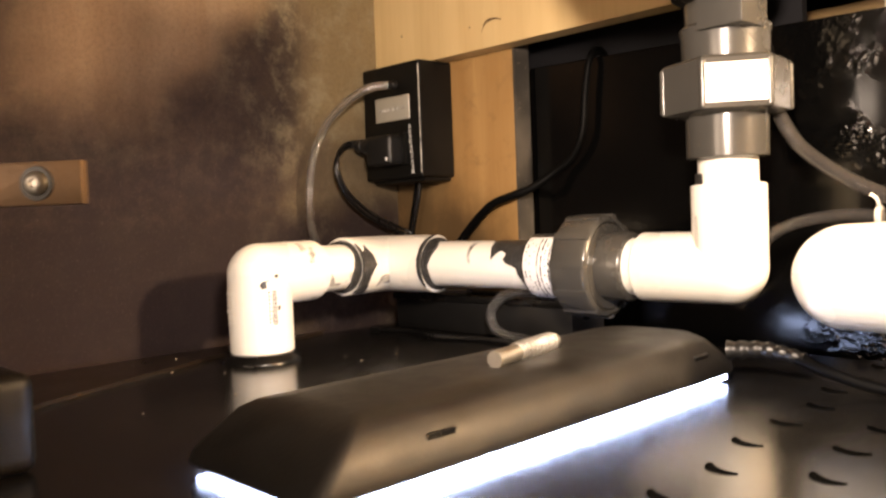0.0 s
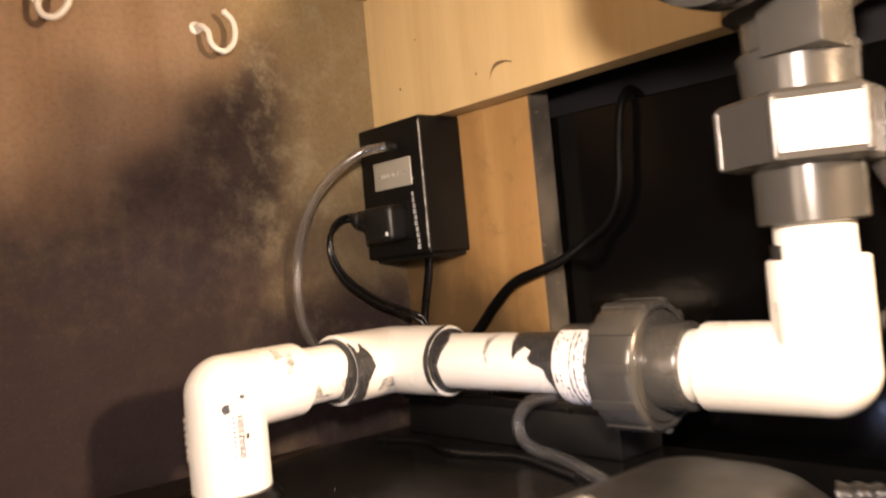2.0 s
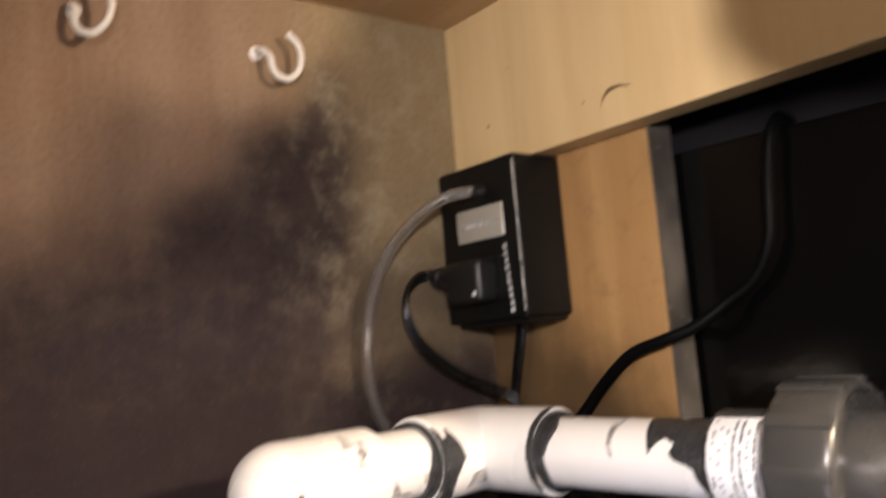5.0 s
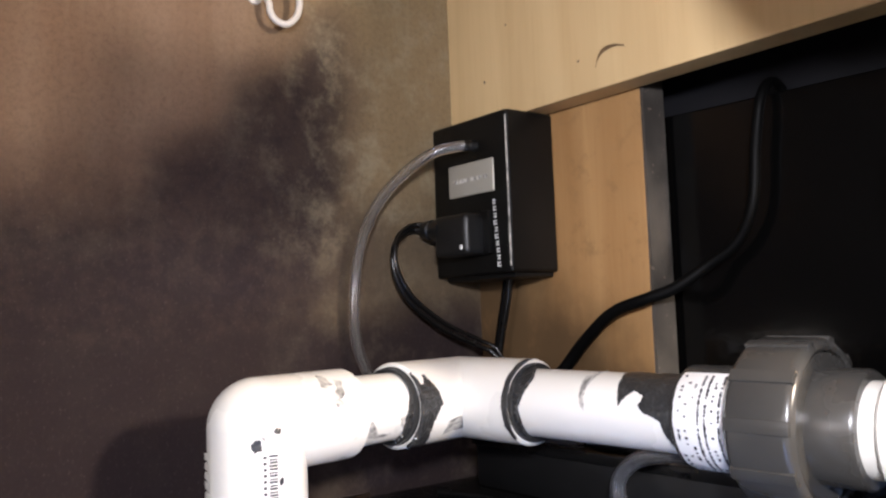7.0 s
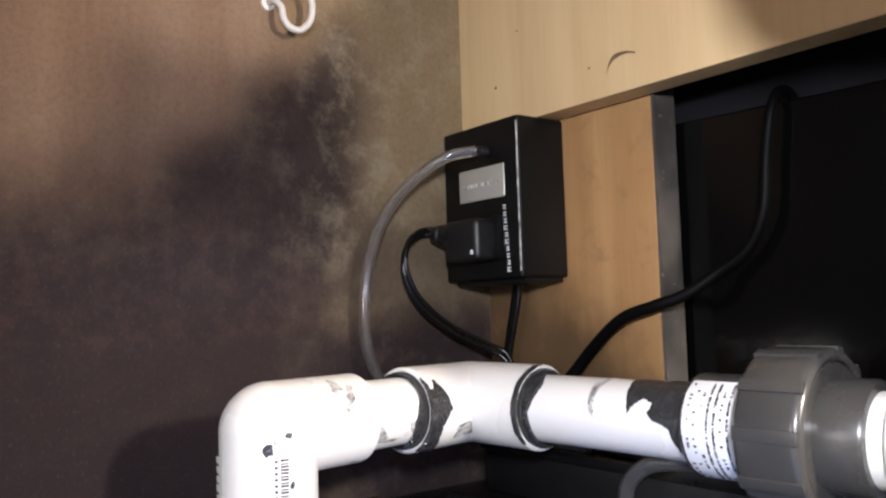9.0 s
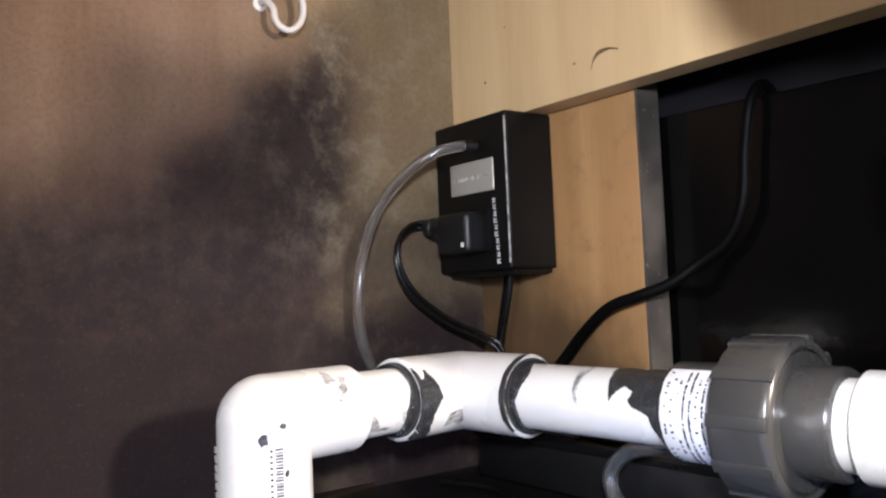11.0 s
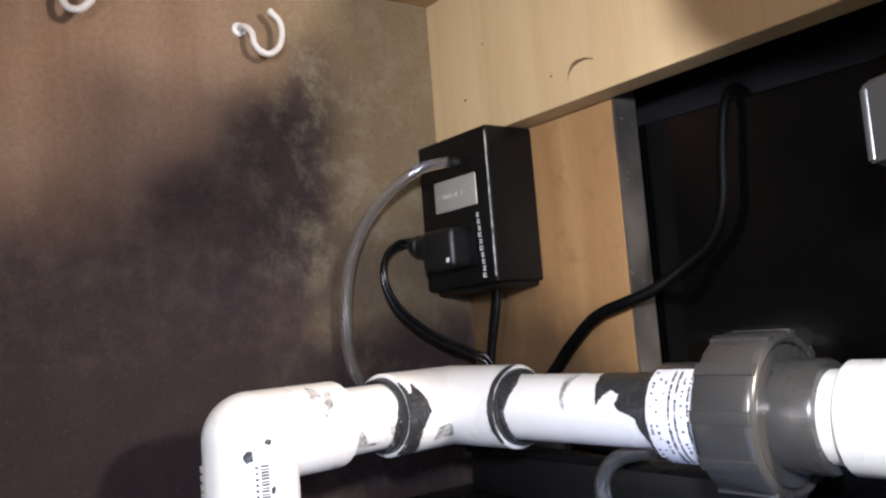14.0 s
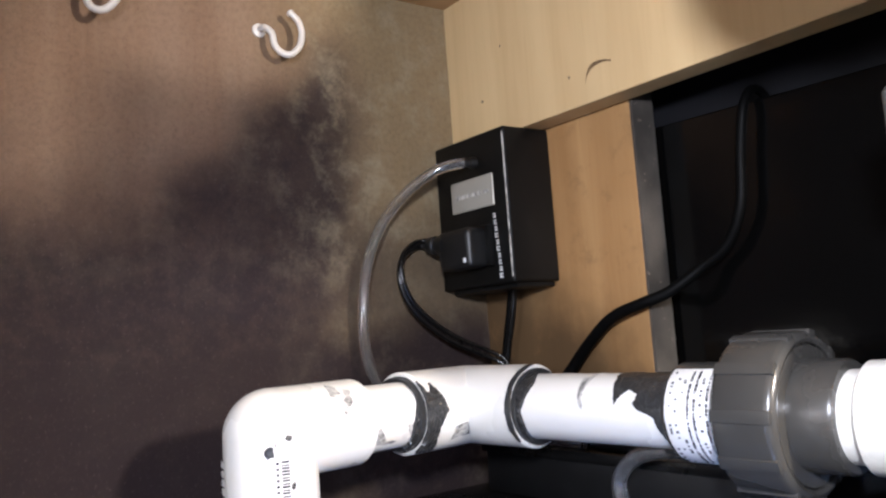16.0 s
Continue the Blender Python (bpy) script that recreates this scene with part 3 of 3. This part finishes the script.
sheet.faces.new(low[::-1]), sheet.faces.new(high)
for k in range(6):
    sheet.faces.new((low[k], low[(k + 1) % 6], high[(k + 1) % 6], high[k]))
part("cover_sheet", sheet, plain("smoked_brown_sheet", (0.016, 0.0105, 0.007), 0.3, vary=0.4, scale=60, spots=(0.12, 0.07, 0.03)), sump, "", False)
part("tank", slab((0.03, -0.94, 0), (1.19, 0.01, LIDZ - 0.008)), BLACK, sump, "", False)
part("grommet", lathe(Vector((E1.x, E1.y, LIDZ)), UP, [(0, 0.028), (0.002, 0.0275), (0.0045, 0.0245), (0.006, 0.0235)]), RUBBER, sump)


def crescent_mesh():
    """A pressed louvre: a crescent hollow with a raised lip."""
    bm = bmesh.new()
    rows = []
    for k in range(13):
        f = k / 12
        a = radians(-58 + 116 * f)
        wide = 0.0026 * math.sin(math.pi * min(max(f, 0.03), 0.97)) ** 0.6
        rows.append([bm.verts.new(((0.0085 + d) * math.cos(a) - 0.0085, (0.0085 + d) * math.sin(a), z)) for d, z in
                     ((-wide - 0.0002, -0.0001), (-wide * 0.8, 0.0002), (-wide * 0.5, 0.0002), (wide * 0.5, 0.0002), (wide, 0.0003), (wide + 0.0002, -0.0001))])
    for a, b in zip(rows, rows[1:]):
        for i in range(5):
            bm.faces.new((a[i], a[i + 1], b[i + 1], b[i]))
    return bm


for row in range(4):
    for col in range(9):
        x = 0.454 + 0.033 * row - 0.008 * (col // 3) * (1 if row == 0 else 0.6)
        y = -0.3105 + 0.0385 * col + 0.012 * (row % 2)
        louvre = part("louvre", moved(crescent_mesh(), Matrix.Translation((x, y, LIDZ + 0.0001)) @ Matrix.Rotation(radians(252 + 8 * math.sin(col * 2 + row)), 4, "Z")), HOLE, lid)

tray = thing("black_tray", "low black plastic tray behind the plumbing", "tray")
part("tray_body", slab((0.045, -0.026, LIDZ), (0.238, 0.016, LIDZ + 0.030), 0.003), BLACK, tray)
part("tray_rim", slab((0.043, -0.028, LIDZ + 0.0255), (0.240, -0.022, LIDZ + 0.0315), 0.001), RUBBER, tray)

# ---- pump ----
BX0, BX1, BY0, BY1, BZ0, BZ1 = 0.003, 0.079, -0.0195, PANEL, 0.3765, 0.4785
pump = thing("water_pump", "small black box pump on the back panel", "pump")
case = bmesh.new()
slab((BX0, BY0, BZ0), (BX1, BY1, BZ1), 0.0022, 3, case)
part("casing", case, CASE, pump)
part("base_plate", slab((BX0 + 0.004, BY0 + 0.006, BZ0 - 0.003), (BX1 - 0.004, BY1 - 0.001, BZ0 + 0.001), 0.001), CASE, pump)
part("label", slab((0.0200, BY0 - 0.0006, 0.4285), (0.0657, BY0 + 0.001, 0.4500), 0.0012, 3), SILVER, pump, "silver printed label")
bm = bmesh.new()
for k, w in enumerate((0.004, 0.005, 0.0035, 0.0045, 0.003, 0.004)):
    slab((0.026 + 0.0060 * k, BY0 - 0.0009, 0.4375), (0.026 + 0.0060 * k + w, BY0 - 0.0004, 0.4400), 0, 2, bm)
tagged(part("print", bm, SMUDGE, pump), kind="stuff")
bm = bmesh.new()
for k in range(10):
    z, x = 0.3805 + 0.0044 * k, 0.0690 - 0.00035 * k
    tall = 0.0034 if k in (0, 4, 6) else 0.0026
    slab((x - tall, BY0 - 0.0003, z), (x, BY0 + 0.0002, z + 0.0009), 0, 2, bm)
    slab((x - tall, BY0 - 0.0003, z + 0.0021), (x, BY0 + 0.0002, z + 0.0029), 0, 2, bm)
    slab((x - tall * (0.6 if k % 2 else 0.9), BY0 - 0.0003, z + 0.0008), (x - tall * (0.3 if k % 2 else 0.6), BY0 + 0.0002, z + 0.0022), 0, 2, bm)
tagged(part("lettering", bm, WHITE_INK, pump, "small white printed lettering"), kind="stuff")
# pale strip drawn in for the highlight on the casing's front edge
part("edge_highlight", slab((BX1 - 0.0015, BY0 - 0.0002, BZ0 + 0.004), (BX1 - 0.0007, BY0 + 0.0016, BZ1 - 0.004)), SMUDGE, pump)
part("nozzle", lathe((0.048, BY0 + 0.001, 0.4600), (-0.35, -1, 0), [(0, 0.004), (0.004, 0.004), (0.005, 0.003), (0.009, 0.003)], 20), BLACK, pump)
part("switch_plate", slab((0.050, BY0 - 0.004, 0.389), (0.0625, BY0 + 0.001, 0.4165), 0.001), CASE, pump)

plug = thing("power_plug", "black moulded plug in the front of the pump", "plug")
part("plug_body", slab((0.024, BY0 - 0.018, 0.3885), (0.0575, BY0 - 0.0003, 0.4150), 0.004, 3), BLACK, plug)
part("strain_relief", lathe((0.0265, BY0 - 0.011, 0.4065), (-1, -0.24, 0.12), [(0, 0.0085), (0.006, 0.0075), (0.010, 0.0055), (0.011, 0.0068), (0.0165, 0.0055), (0.018, 0.003)], 20), BLACK, plug)
part("indicator", slab((0.0515, BY0 - 0.0186, 0.3920), (0.0540, BY0 - 0.0175, 0.3950), 0.0003), WHITE_INK, plug)
CORD = [(0.010, -0.0345, 0.4085), (0.005, -0.039, 0.4085), (0.007, -0.048, 0.4060), (0.013, -0.0610, 0.397), (0.015, -0.0630, 0.380), (0.016, -0.0525, 0.361), (0.017, -0.0275, 0.3425), (0.022, -0.004, 0.331), (0.030, 0.008, 0.322), (0.040, 0.008, 0.300), (0.048, 0.004, 0.285), (0.06, -0.004, 0.2763)]
part("cord", sweep(smooth_line(CORD), 0.0018, 10), RUBBER, plug)
part("cord", sweep(smooth_line([(x + 0.0012, y + 0.0008, z + 0.0036) for x, y, z in CORD]), 0.0016, 10), RUBBER, plug)


def hollow(points, outer, inner, sides=16):
    """A thick-walled tube along the points."""
    bm = bmesh.new()
    sweep(points, outer, sides, bm)
    count = len(bm.verts)
    sweep(points, inner, sides, bm)
    bm.verts.ensure_lookup_table()
    bmesh.ops.delete(bm, geom=[f for f in bm.faces if len(f.verts) > 4], context="FACES_ONLY")
    bm.verts.ensure_lookup_table()
    for start in (0, count - sides):
        for k in range(sides):
            n = (k + 1) % sides
            bm.faces.new((bm.verts[start + k], bm.verts[start + n], bm.verts[count + start + n], bm.verts[count + start + k]))
    return bm


def vinyl_tube(name, label, points, outer, inner):
    ob = part(name, hollow(smooth_line(points), outer, inner), VINYL)
    return tagged(ob, label, "hose")


def hose(name, label, points, radius, material, category="hose", sides=14):
    line = smooth_line(points)
    radii = [radius[0] + (radius[1] - radius[0]) * k / len(line) for k in range(len(line))] if isinstance(radius, tuple) else radius
    return tagged(part(name, sweep(line, radii, sides), material), label, category)


vinyl_tube("airline_tube", "clear vinyl airline tube looping from the pump", [(0.047, -0.0265, 0.4600), (0.034, -0.0420, 0.4560), (0.022, -0.0590, 0.4420), (0.016, -0.0755, 0.4220), (0.0135, -0.0870, 0.396), (0.0130, -0.0920, 0.368), (0.0130, -0.0920, 0.340), (0.0150, -0.0860, 0.319), (0.020, -0.074, 0.303), (0.032, -0.055, 0.292), (0.052, -0.034, 0.2835), (0.080, -0.0205, LIDZ + 0.0337), (0.130, -0.0205, LIDZ + 0.0337)], 0.0036, 0.0020)
hose("pump_lead", "glossy black lead hanging under the pump", [(0.042, 0.012, 0.3765), (0.039, 0.012, 0.360), (0.030, 0.012, 0.330), (0.028, 0.011, 0.310), (0.030, 0.012, 0.275), (0.036, 0.010, LIDZ + 0.002)], 0.0021, RUBBER, "cable", 10)
hose("pump_lead", "black lead hanging beside another under the pump", [(0.036, 0.014, 0.3765), (0.031, 0.015, 0.360), (0.023, 0.015, 0.330), (0.022, 0.014, 0.310), (0.024, 0.014, 0.275), (0.030, 0.013, LIDZ + 0.002)], 0.0019, MATT_CORD, "cable", 10)
hose("thick_cable", "thick black cable passing through the back opening", [(0.060, -0.012, 0.2786), (0.074, 0.000, 0.296), (0.090, 0.010, 0.316), (0.107, 0.012, 0.3335), (0.129, 0.012, 0.3495), (0.152, 0.013, 0.3565), (0.167, 0.020, 0.3620), (0.182, 0.030, 0.3735), (0.199, 0.034, 0.3855), (0.2095, 0.034, 0.405), (0.213, 0.0345, 0.435), (0.2165, 0.036, 0.459), (0.2175, 0.044, 0.4695), (0.2175, 0.0555, 0.4680), (0.2175, 0.060, 0.455), (0.2175, 0.060, 0.40)], (0.0040, 0.0023), MATT_CORD, "cable")
vinyl_tube("clear_hose", "clear grey hose curling under the plumbing", [(0.265, -0.044, 0.270), (0.240, -0.038, 0.2800), (0.220, -0.038, 0.2835), (0.202, -0.040, 0.2832), (0.184, -0.040, 0.2785), (0.1725, -0.0405, 0.267), (0.176, -0.042, 0.2550), (0.190, -0.044, 0.2495), (0.206, -0.047, 0.2488), (0.233, -0.060, 0.2488), (0.28, -0.085, 0.2488)], 0.0042, 0.0028)
hose("clear_hose", "clear grey hose hanging behind the upright union", [(0.360, 0.035, 0.445), (0.370, 0.012, 0.420), (0.379, -0.004, 0.406), (0.387, -0.010, 0.393), (0.399, -0.010, 0.374), (0.423, -0.010, 0.355), (0.453, -0.010, 0.339), (0.51, -0.014, 0.31), (0.6, -0.02, LIDZ + 0.0043)], 0.0043, SMOKED)
hose("dark_hose", "dark smoky hose arching behind the large elbow", [(0.335, 0.0390, 0.272), (0.345, 0.015, 0.285), (0.357, -0.002, 0.300), (0.372, -0.010, 0.315), (0.387, -0.010, 0.326), (0.411, -0.010, 0.332), (0.441, -0.010, 0.332), (0.52, -0.015, 0.32), (0.6, -0.025, 0.29), (0.66, -0.035, LIDZ + 0.0038)], 0.0038, SMOKED)
hose("flat_cable", "black cable lying on the sump lid", [(0.05, -0.06, LIDZ + 0.0021), (0.09, -0.050, LIDZ + 0.0021), (0.13, -0.062, LIDZ + 0.0021), (0.18, -0.052, LIDZ + 0.0021), (0.24, -0.07, LIDZ + 0.0021)], 0.0021, RUBBER, "cable", 10)
hose("flat_cable", "black cable lying on the sump lid", [(0.06, -0.012, LIDZ + 0.0325), (0.10, 0.0, LIDZ + 0.0325), (0.14, -0.012, LIDZ + 0.0325), (0.17, -0.012, LIDZ + 0.0325), (0.21, 0.0, LIDZ + 0.0325)], 0.0025, RUBBER, "cable", 10)

tie = thing("cable_tie", "small white cable tie round the dark hose", "cable tie")
part("loop", lathe((0.4400, -0.010, 0.3320), (1, 0.0, 0.0), [(0, 0.0050), (0.0004, 0.0058), (0.0026, 0.0058), (0.003, 0.0050)], 16), NYLON, tie)
part("tail", sweep(smooth_line([(0.4415, -0.011, 0.3375), (0.4410, -0.013, 0.3415), (0.4380, -0.015, 0.3445)], 6), [0.0011] * 13, 8), NYLON, tie)

# ---- led bar ----
led = thing("led_light", "black led light bar lying on the sump lid", "light")
LM = Matrix.Translation((0.3445, -0.210, LIDZ)) @ Matrix.Rotation(radians(-0.5), 4, "Z")


def housing_mesh():
    """A long shallow hood: sloped sides, crisp near end, round far corners."""
    bm = bmesh.new()
    half_w, lo, hi = 0.0445, -0.153, 0.150
    rings = []
    for z, side, end in ((0.0045, 0.002, 0.001), (0.006, 0.0, 0.0), (0.010, 0.0, 0.002), (0.0235, 0.007, 0.020), (0.0265, 0.012, 0.026), (0.0280, 0.024, 0.036)):
        pts = []
        w = half_w - side
        for cx, cy, r, a0 in ((w, hi - end, 0.034, 0), (-w, hi - end, 0.026, 90), (-w, lo + end, 0.008, 180), (w, lo + end, 0.006, 270)):
            r = max(r - side * 0.6, 0.003)
            ox, oy = cx - math.copysign(r, cx), (cy - r) if cy > 0 else (cy + r)
            for k in range(9):
                a = radians(a0 + 90 * k / 8)
                pts.append((ox + r * math.cos(a), oy + r * math.sin(a), z))
        rings.append([bm.verts.new(p) for p in pts])
    n = len(rings[0])
    for a, b in zip(rings, rings[1:]):
        for k in range(n):
            bm.faces.new((a[k], a[(k + 1) % n], b[(k + 1) % n], b[k]))
    bm.faces.new(rings[0][::-1]), bm.faces.new(rings[-1])
    return bm


part("housing", moved(housing_mesh(), LM), HOOD, led)
part("diffuser", moved(slab((-0.030, 0.118, 0.0021), (0.010, 0.146, 0.0047), 0, 2, slab((-0.0440, -0.147, 0.0020), (0.0415, 0.122, 0.0048))), LM), LED, led, "glowing white led diffuser")
for y in (-0.132, 0.115):
    part("foot", moved(slab((-0.039, y, 0.0), (-0.032, y + 0.012, 0.006), 0.001), LM), BLACK, led)
    part("foot", moved(slab((0.010, y, 0.0), (0.016, y + 0.008, 0.006), 0.001), LM), BLACK, led)
for y in (-0.083, 0.1065):
    part("slot", moved(slab((0.0392, y - 0.018, 0.0162), (0.0416, y - 0.004, 0.0187), 0.0006), LM), RUBBER, led)
STUD, STUD_WAY = Vector((0.0085, -0.0290, 0.0315)), Vector((-0.203, 0.979, 0.0))
part("mounting_stud", sweep([LM @ Vector(p) for p in (STUD, STUD + STUD_WAY * 0.059)], 0.0040, 14), STEEL, led, "bright threaded steel stud")
for k in range(10):
    y = 0.020 + 0.0037 * k
    part("thread", lathe(LM @ (STUD + STUD_WAY * y), LM.to_3x3() @ STUD_WAY, [(0, 0.0036), (0.0007, 0.0052), (0.0014, 0.0052), (0.0021, 0.0036)], 14), STEEL, led)
GRIP = LM @ Vector((0.0390, 0.128, 0.0165))
grip_line = smooth_line([GRIP, GRIP + Vector((0.02, 0.006, 0.001)), GRIP + Vector((0.04, 0.006, -0.002))], 12)
part("cord_grip", sweep(grip_line, [(0.0056 - 0.0022 * k / len(grip_line)) * (0.82 if k % 4 > 1 else 1.0) for k in range(len(grip_line))], 14), BLACK, led, "ribbed black strain relief")
part("cord", sweep(smooth_line([GRIP + Vector((0.036, 0.006, -0.002)), GRIP + Vector((0.055, 0.002, -0.0075)), GRIP + Vector((0.085, 0.002, -0.0132)), GRIP + Vector((0.14, 0.004, -0.0135)), GRIP + Vector((0.24, -0.02, -0.0135))]), 0.0029, 12), MATT_CORD, led)

# ---- large elbow ----
big = thing("pvc_elbow", "large white pvc elbow and pipe", "pipe")
BIG = Vector((0.4480, -0.079, 0.3030))
part("elbow", elbow_mesh(BIG, (0.97, -0.22, 0), (0.15, 0.98, 0), 0.075, 0.070, 0.0264), PVC, big)
part("pipe", lathe(BIG + Vector((0.05, -0.0113, 0)), (0.97, -0.22, 0), [(0, 0.0245), (0.6, 0.0245)]), PVC, big)
part("pipe", lathe(BIG + Vector((0.009, 0.058, 0)), (0.15, 0.98, 0), [(0, 0.0245), (0.064, 0.0245)]), PVC, big)
part("support_foot", slab((BIG.x + 0.13, BIG.y - 0.07, LIDZ), (BIG.x + 0.16, BIG.y + 0.01, BIG.z - 0.026), 0.002), BLACK, big)

# ---- fixings on the side ----


def cup_hook(m):
    """A white coated hook: a base on the side panel, a drop, a curl and a free tip."""
    hook = thing("cup_hook", "white coated wire hook screwed into the side panel", "hook", "hooks on the side panel")
    wire = [(0.0, 0.0, 0.0), (0.007, 0.001, 0.0), (0.011, 0.004, -0.005), (0.0125, 0.0045, -0.012), (0.0135, 0.008, -0.017), (0.014, 0.0145, -0.018), (0.014, 0.021, -0.012), (0.0135, 0.0235, -0.003), (0.013, 0.022, 0.005), (0.012, 0.0175, 0.010)]
    part("wire", sweep(smooth_line(wire, 8), 0.0021, 12), NYLON, hook)
    part("flange", lathe((0, 0, 0), (1, 0, 0), [(0, 0.0045), (0.0012, 0.0045), (0.002, 0.003)], 20), NYLON, hook)
    part("tip", lathe((0.012, 0.0175, 0.010), (-0.2, -0.8, 0.6), [(-0.001, 0.0018), (0.0, 0.0024), (0.0015, 0.0024), (0.0025, 0.0012)], 12), NYLON, hook)
    hook.matrix_world = m
    return hook


first = cup_hook(Matrix.Translation((0, -0.149, 0.5475)))
copy_thing(first, Matrix.Translation((0, -0.252, 0.555)) @ Matrix.Rotation(radians(-32), 4, "Z"))

latch = thing("wooden_bracket", "brown wooden strip with a round-headed screw on a post", "bracket")
BM = Matrix.Translation((0.323, -0.404, 0.3565)) @ Matrix.Rotation(radians(40), 4, "Z")
part("strip", moved(slab((-0.11, 0, -0.0072), (0, 0.004, 0.0072), 0.0006), BM), BRASS, latch, "worn brown wooden strip")
part("washer", lathe(BM @ Vector((-0.0155, 0, 0.0)), BM.to_3x3() @ Vector((0, -1, 0)), [(0, 0.0058), (0.0006, 0.0056), (0.0007, 0.004)], 24), BLACK, latch)
part("screw_head", lathe(BM @ Vector((-0.0155, -0.0004, 0.0)), BM.to_3x3() @ Vector((0, -1, 0)), [(0, 0.0042), (0.001, 0.004), (0.002, 0.0026), (0.0021, 0.0016), (0.0014, 0.0012)], 24), STEEL, latch)
part("post", moved(slab((-0.11, 0.0042, LIDZ - 0.3565), (-0.095, 0.014, 0.0072), 0.001), BM), BLACK, latch)

clip = thing("black_clip", "rounded black plastic clip standing on the sump lid", "clip")
part("clip_body", slab((0.180, -0.425, LIDZ), (0.250, -0.398, 0.2850), 0.007, 4), CASE, clip)
part("clip_rib", sweep([(0.240, -0.4215, LIDZ), (0.240, -0.4215, 0.276)], 0.004, 12), CASE, clip)

# ---- marks on the rail, and what shows past the opening ----
bm = bmesh.new()
smear = smooth_line([(0.1365, -0.0001, 0.492), (0.1385, -0.0001, 0.497), (0.143, -0.0001, 0.5005), (0.151, -0.0001, 0.5010), (0.158, -0.0001, 0.4990)], 6)
wide = [0.0005 + 0.0010 * math.sin(math.pi * min(1, k / len(smear) + 0.1)) ** 2 for k in range(len(smear))]
rows = [[bm.verts.new(p + Vector((0, -0.0002, s * w))) for s in (-1, 1)] for p, w in zip(smear, wide)]
for a, b in zip(rows, rows[1:]):
    bm.faces.new((a[0], a[1], b[1], b[0]))
part("scuff", bm, plain("brown_scuff", (0.13, 0.08, 0.035), 0.7, vary=0.5, scale=300), rail)
for x, z, r in ((0.038, 0.507, 0.0011), (0.123, 0.499, 0.0008), (0.061, 0.540, 0.0007)):
    part("nail_hole", lathe((x, 0.0002, z), (0, -1, 0), [(0, r), (0.0004, r * 0.8)], 12), INK, rail)
structure("trim_batten", slab((0.328, 0.170, 0.3), (0.72, 0.190, 0.494), 0.001), MAPLE_TOP, "pale wooden batten behind the black board", "trim")
structure("trim_post", slab((0.397, 0.150, 0.3), (0.43, 0.168, 0.508), 0.002), CREAM, "cream painted post behind the black board", "trim")

# ---- crumbs ----
rng = random.Random(9)
bm = bmesh.new()
for k in range(26):
    x, y = rng.uniform(0.03, 0.30), rng.uniform(-0.60, -0.09)
    r = rng.choice((0.0004, 0.0006, 0.0008))
    low = LIDZ + 0.0025 if x - 0.060 < -0.45 * (y + 0.219) else LIDZ
    made = bmesh.ops.create_icosphere(bm, subdivisions=1, radius=r)["verts"]
    for v in made:
        v.co = Vector((x + v.co.x * rng.uniform(0.8, 1.5), y + v.co.y * rng.uniform(0.8, 1.5), low + r * 0.5 + v.co.z * 0.6))
tagged(part("salt_crumbs", bm, plain("dried_salt", (0.42, 0.36, 0.28), 0.8, vary=0.4, scale=400)), "pale dried salt crumbs scattered on the black sump lid", "crumbs", kind="stuff")
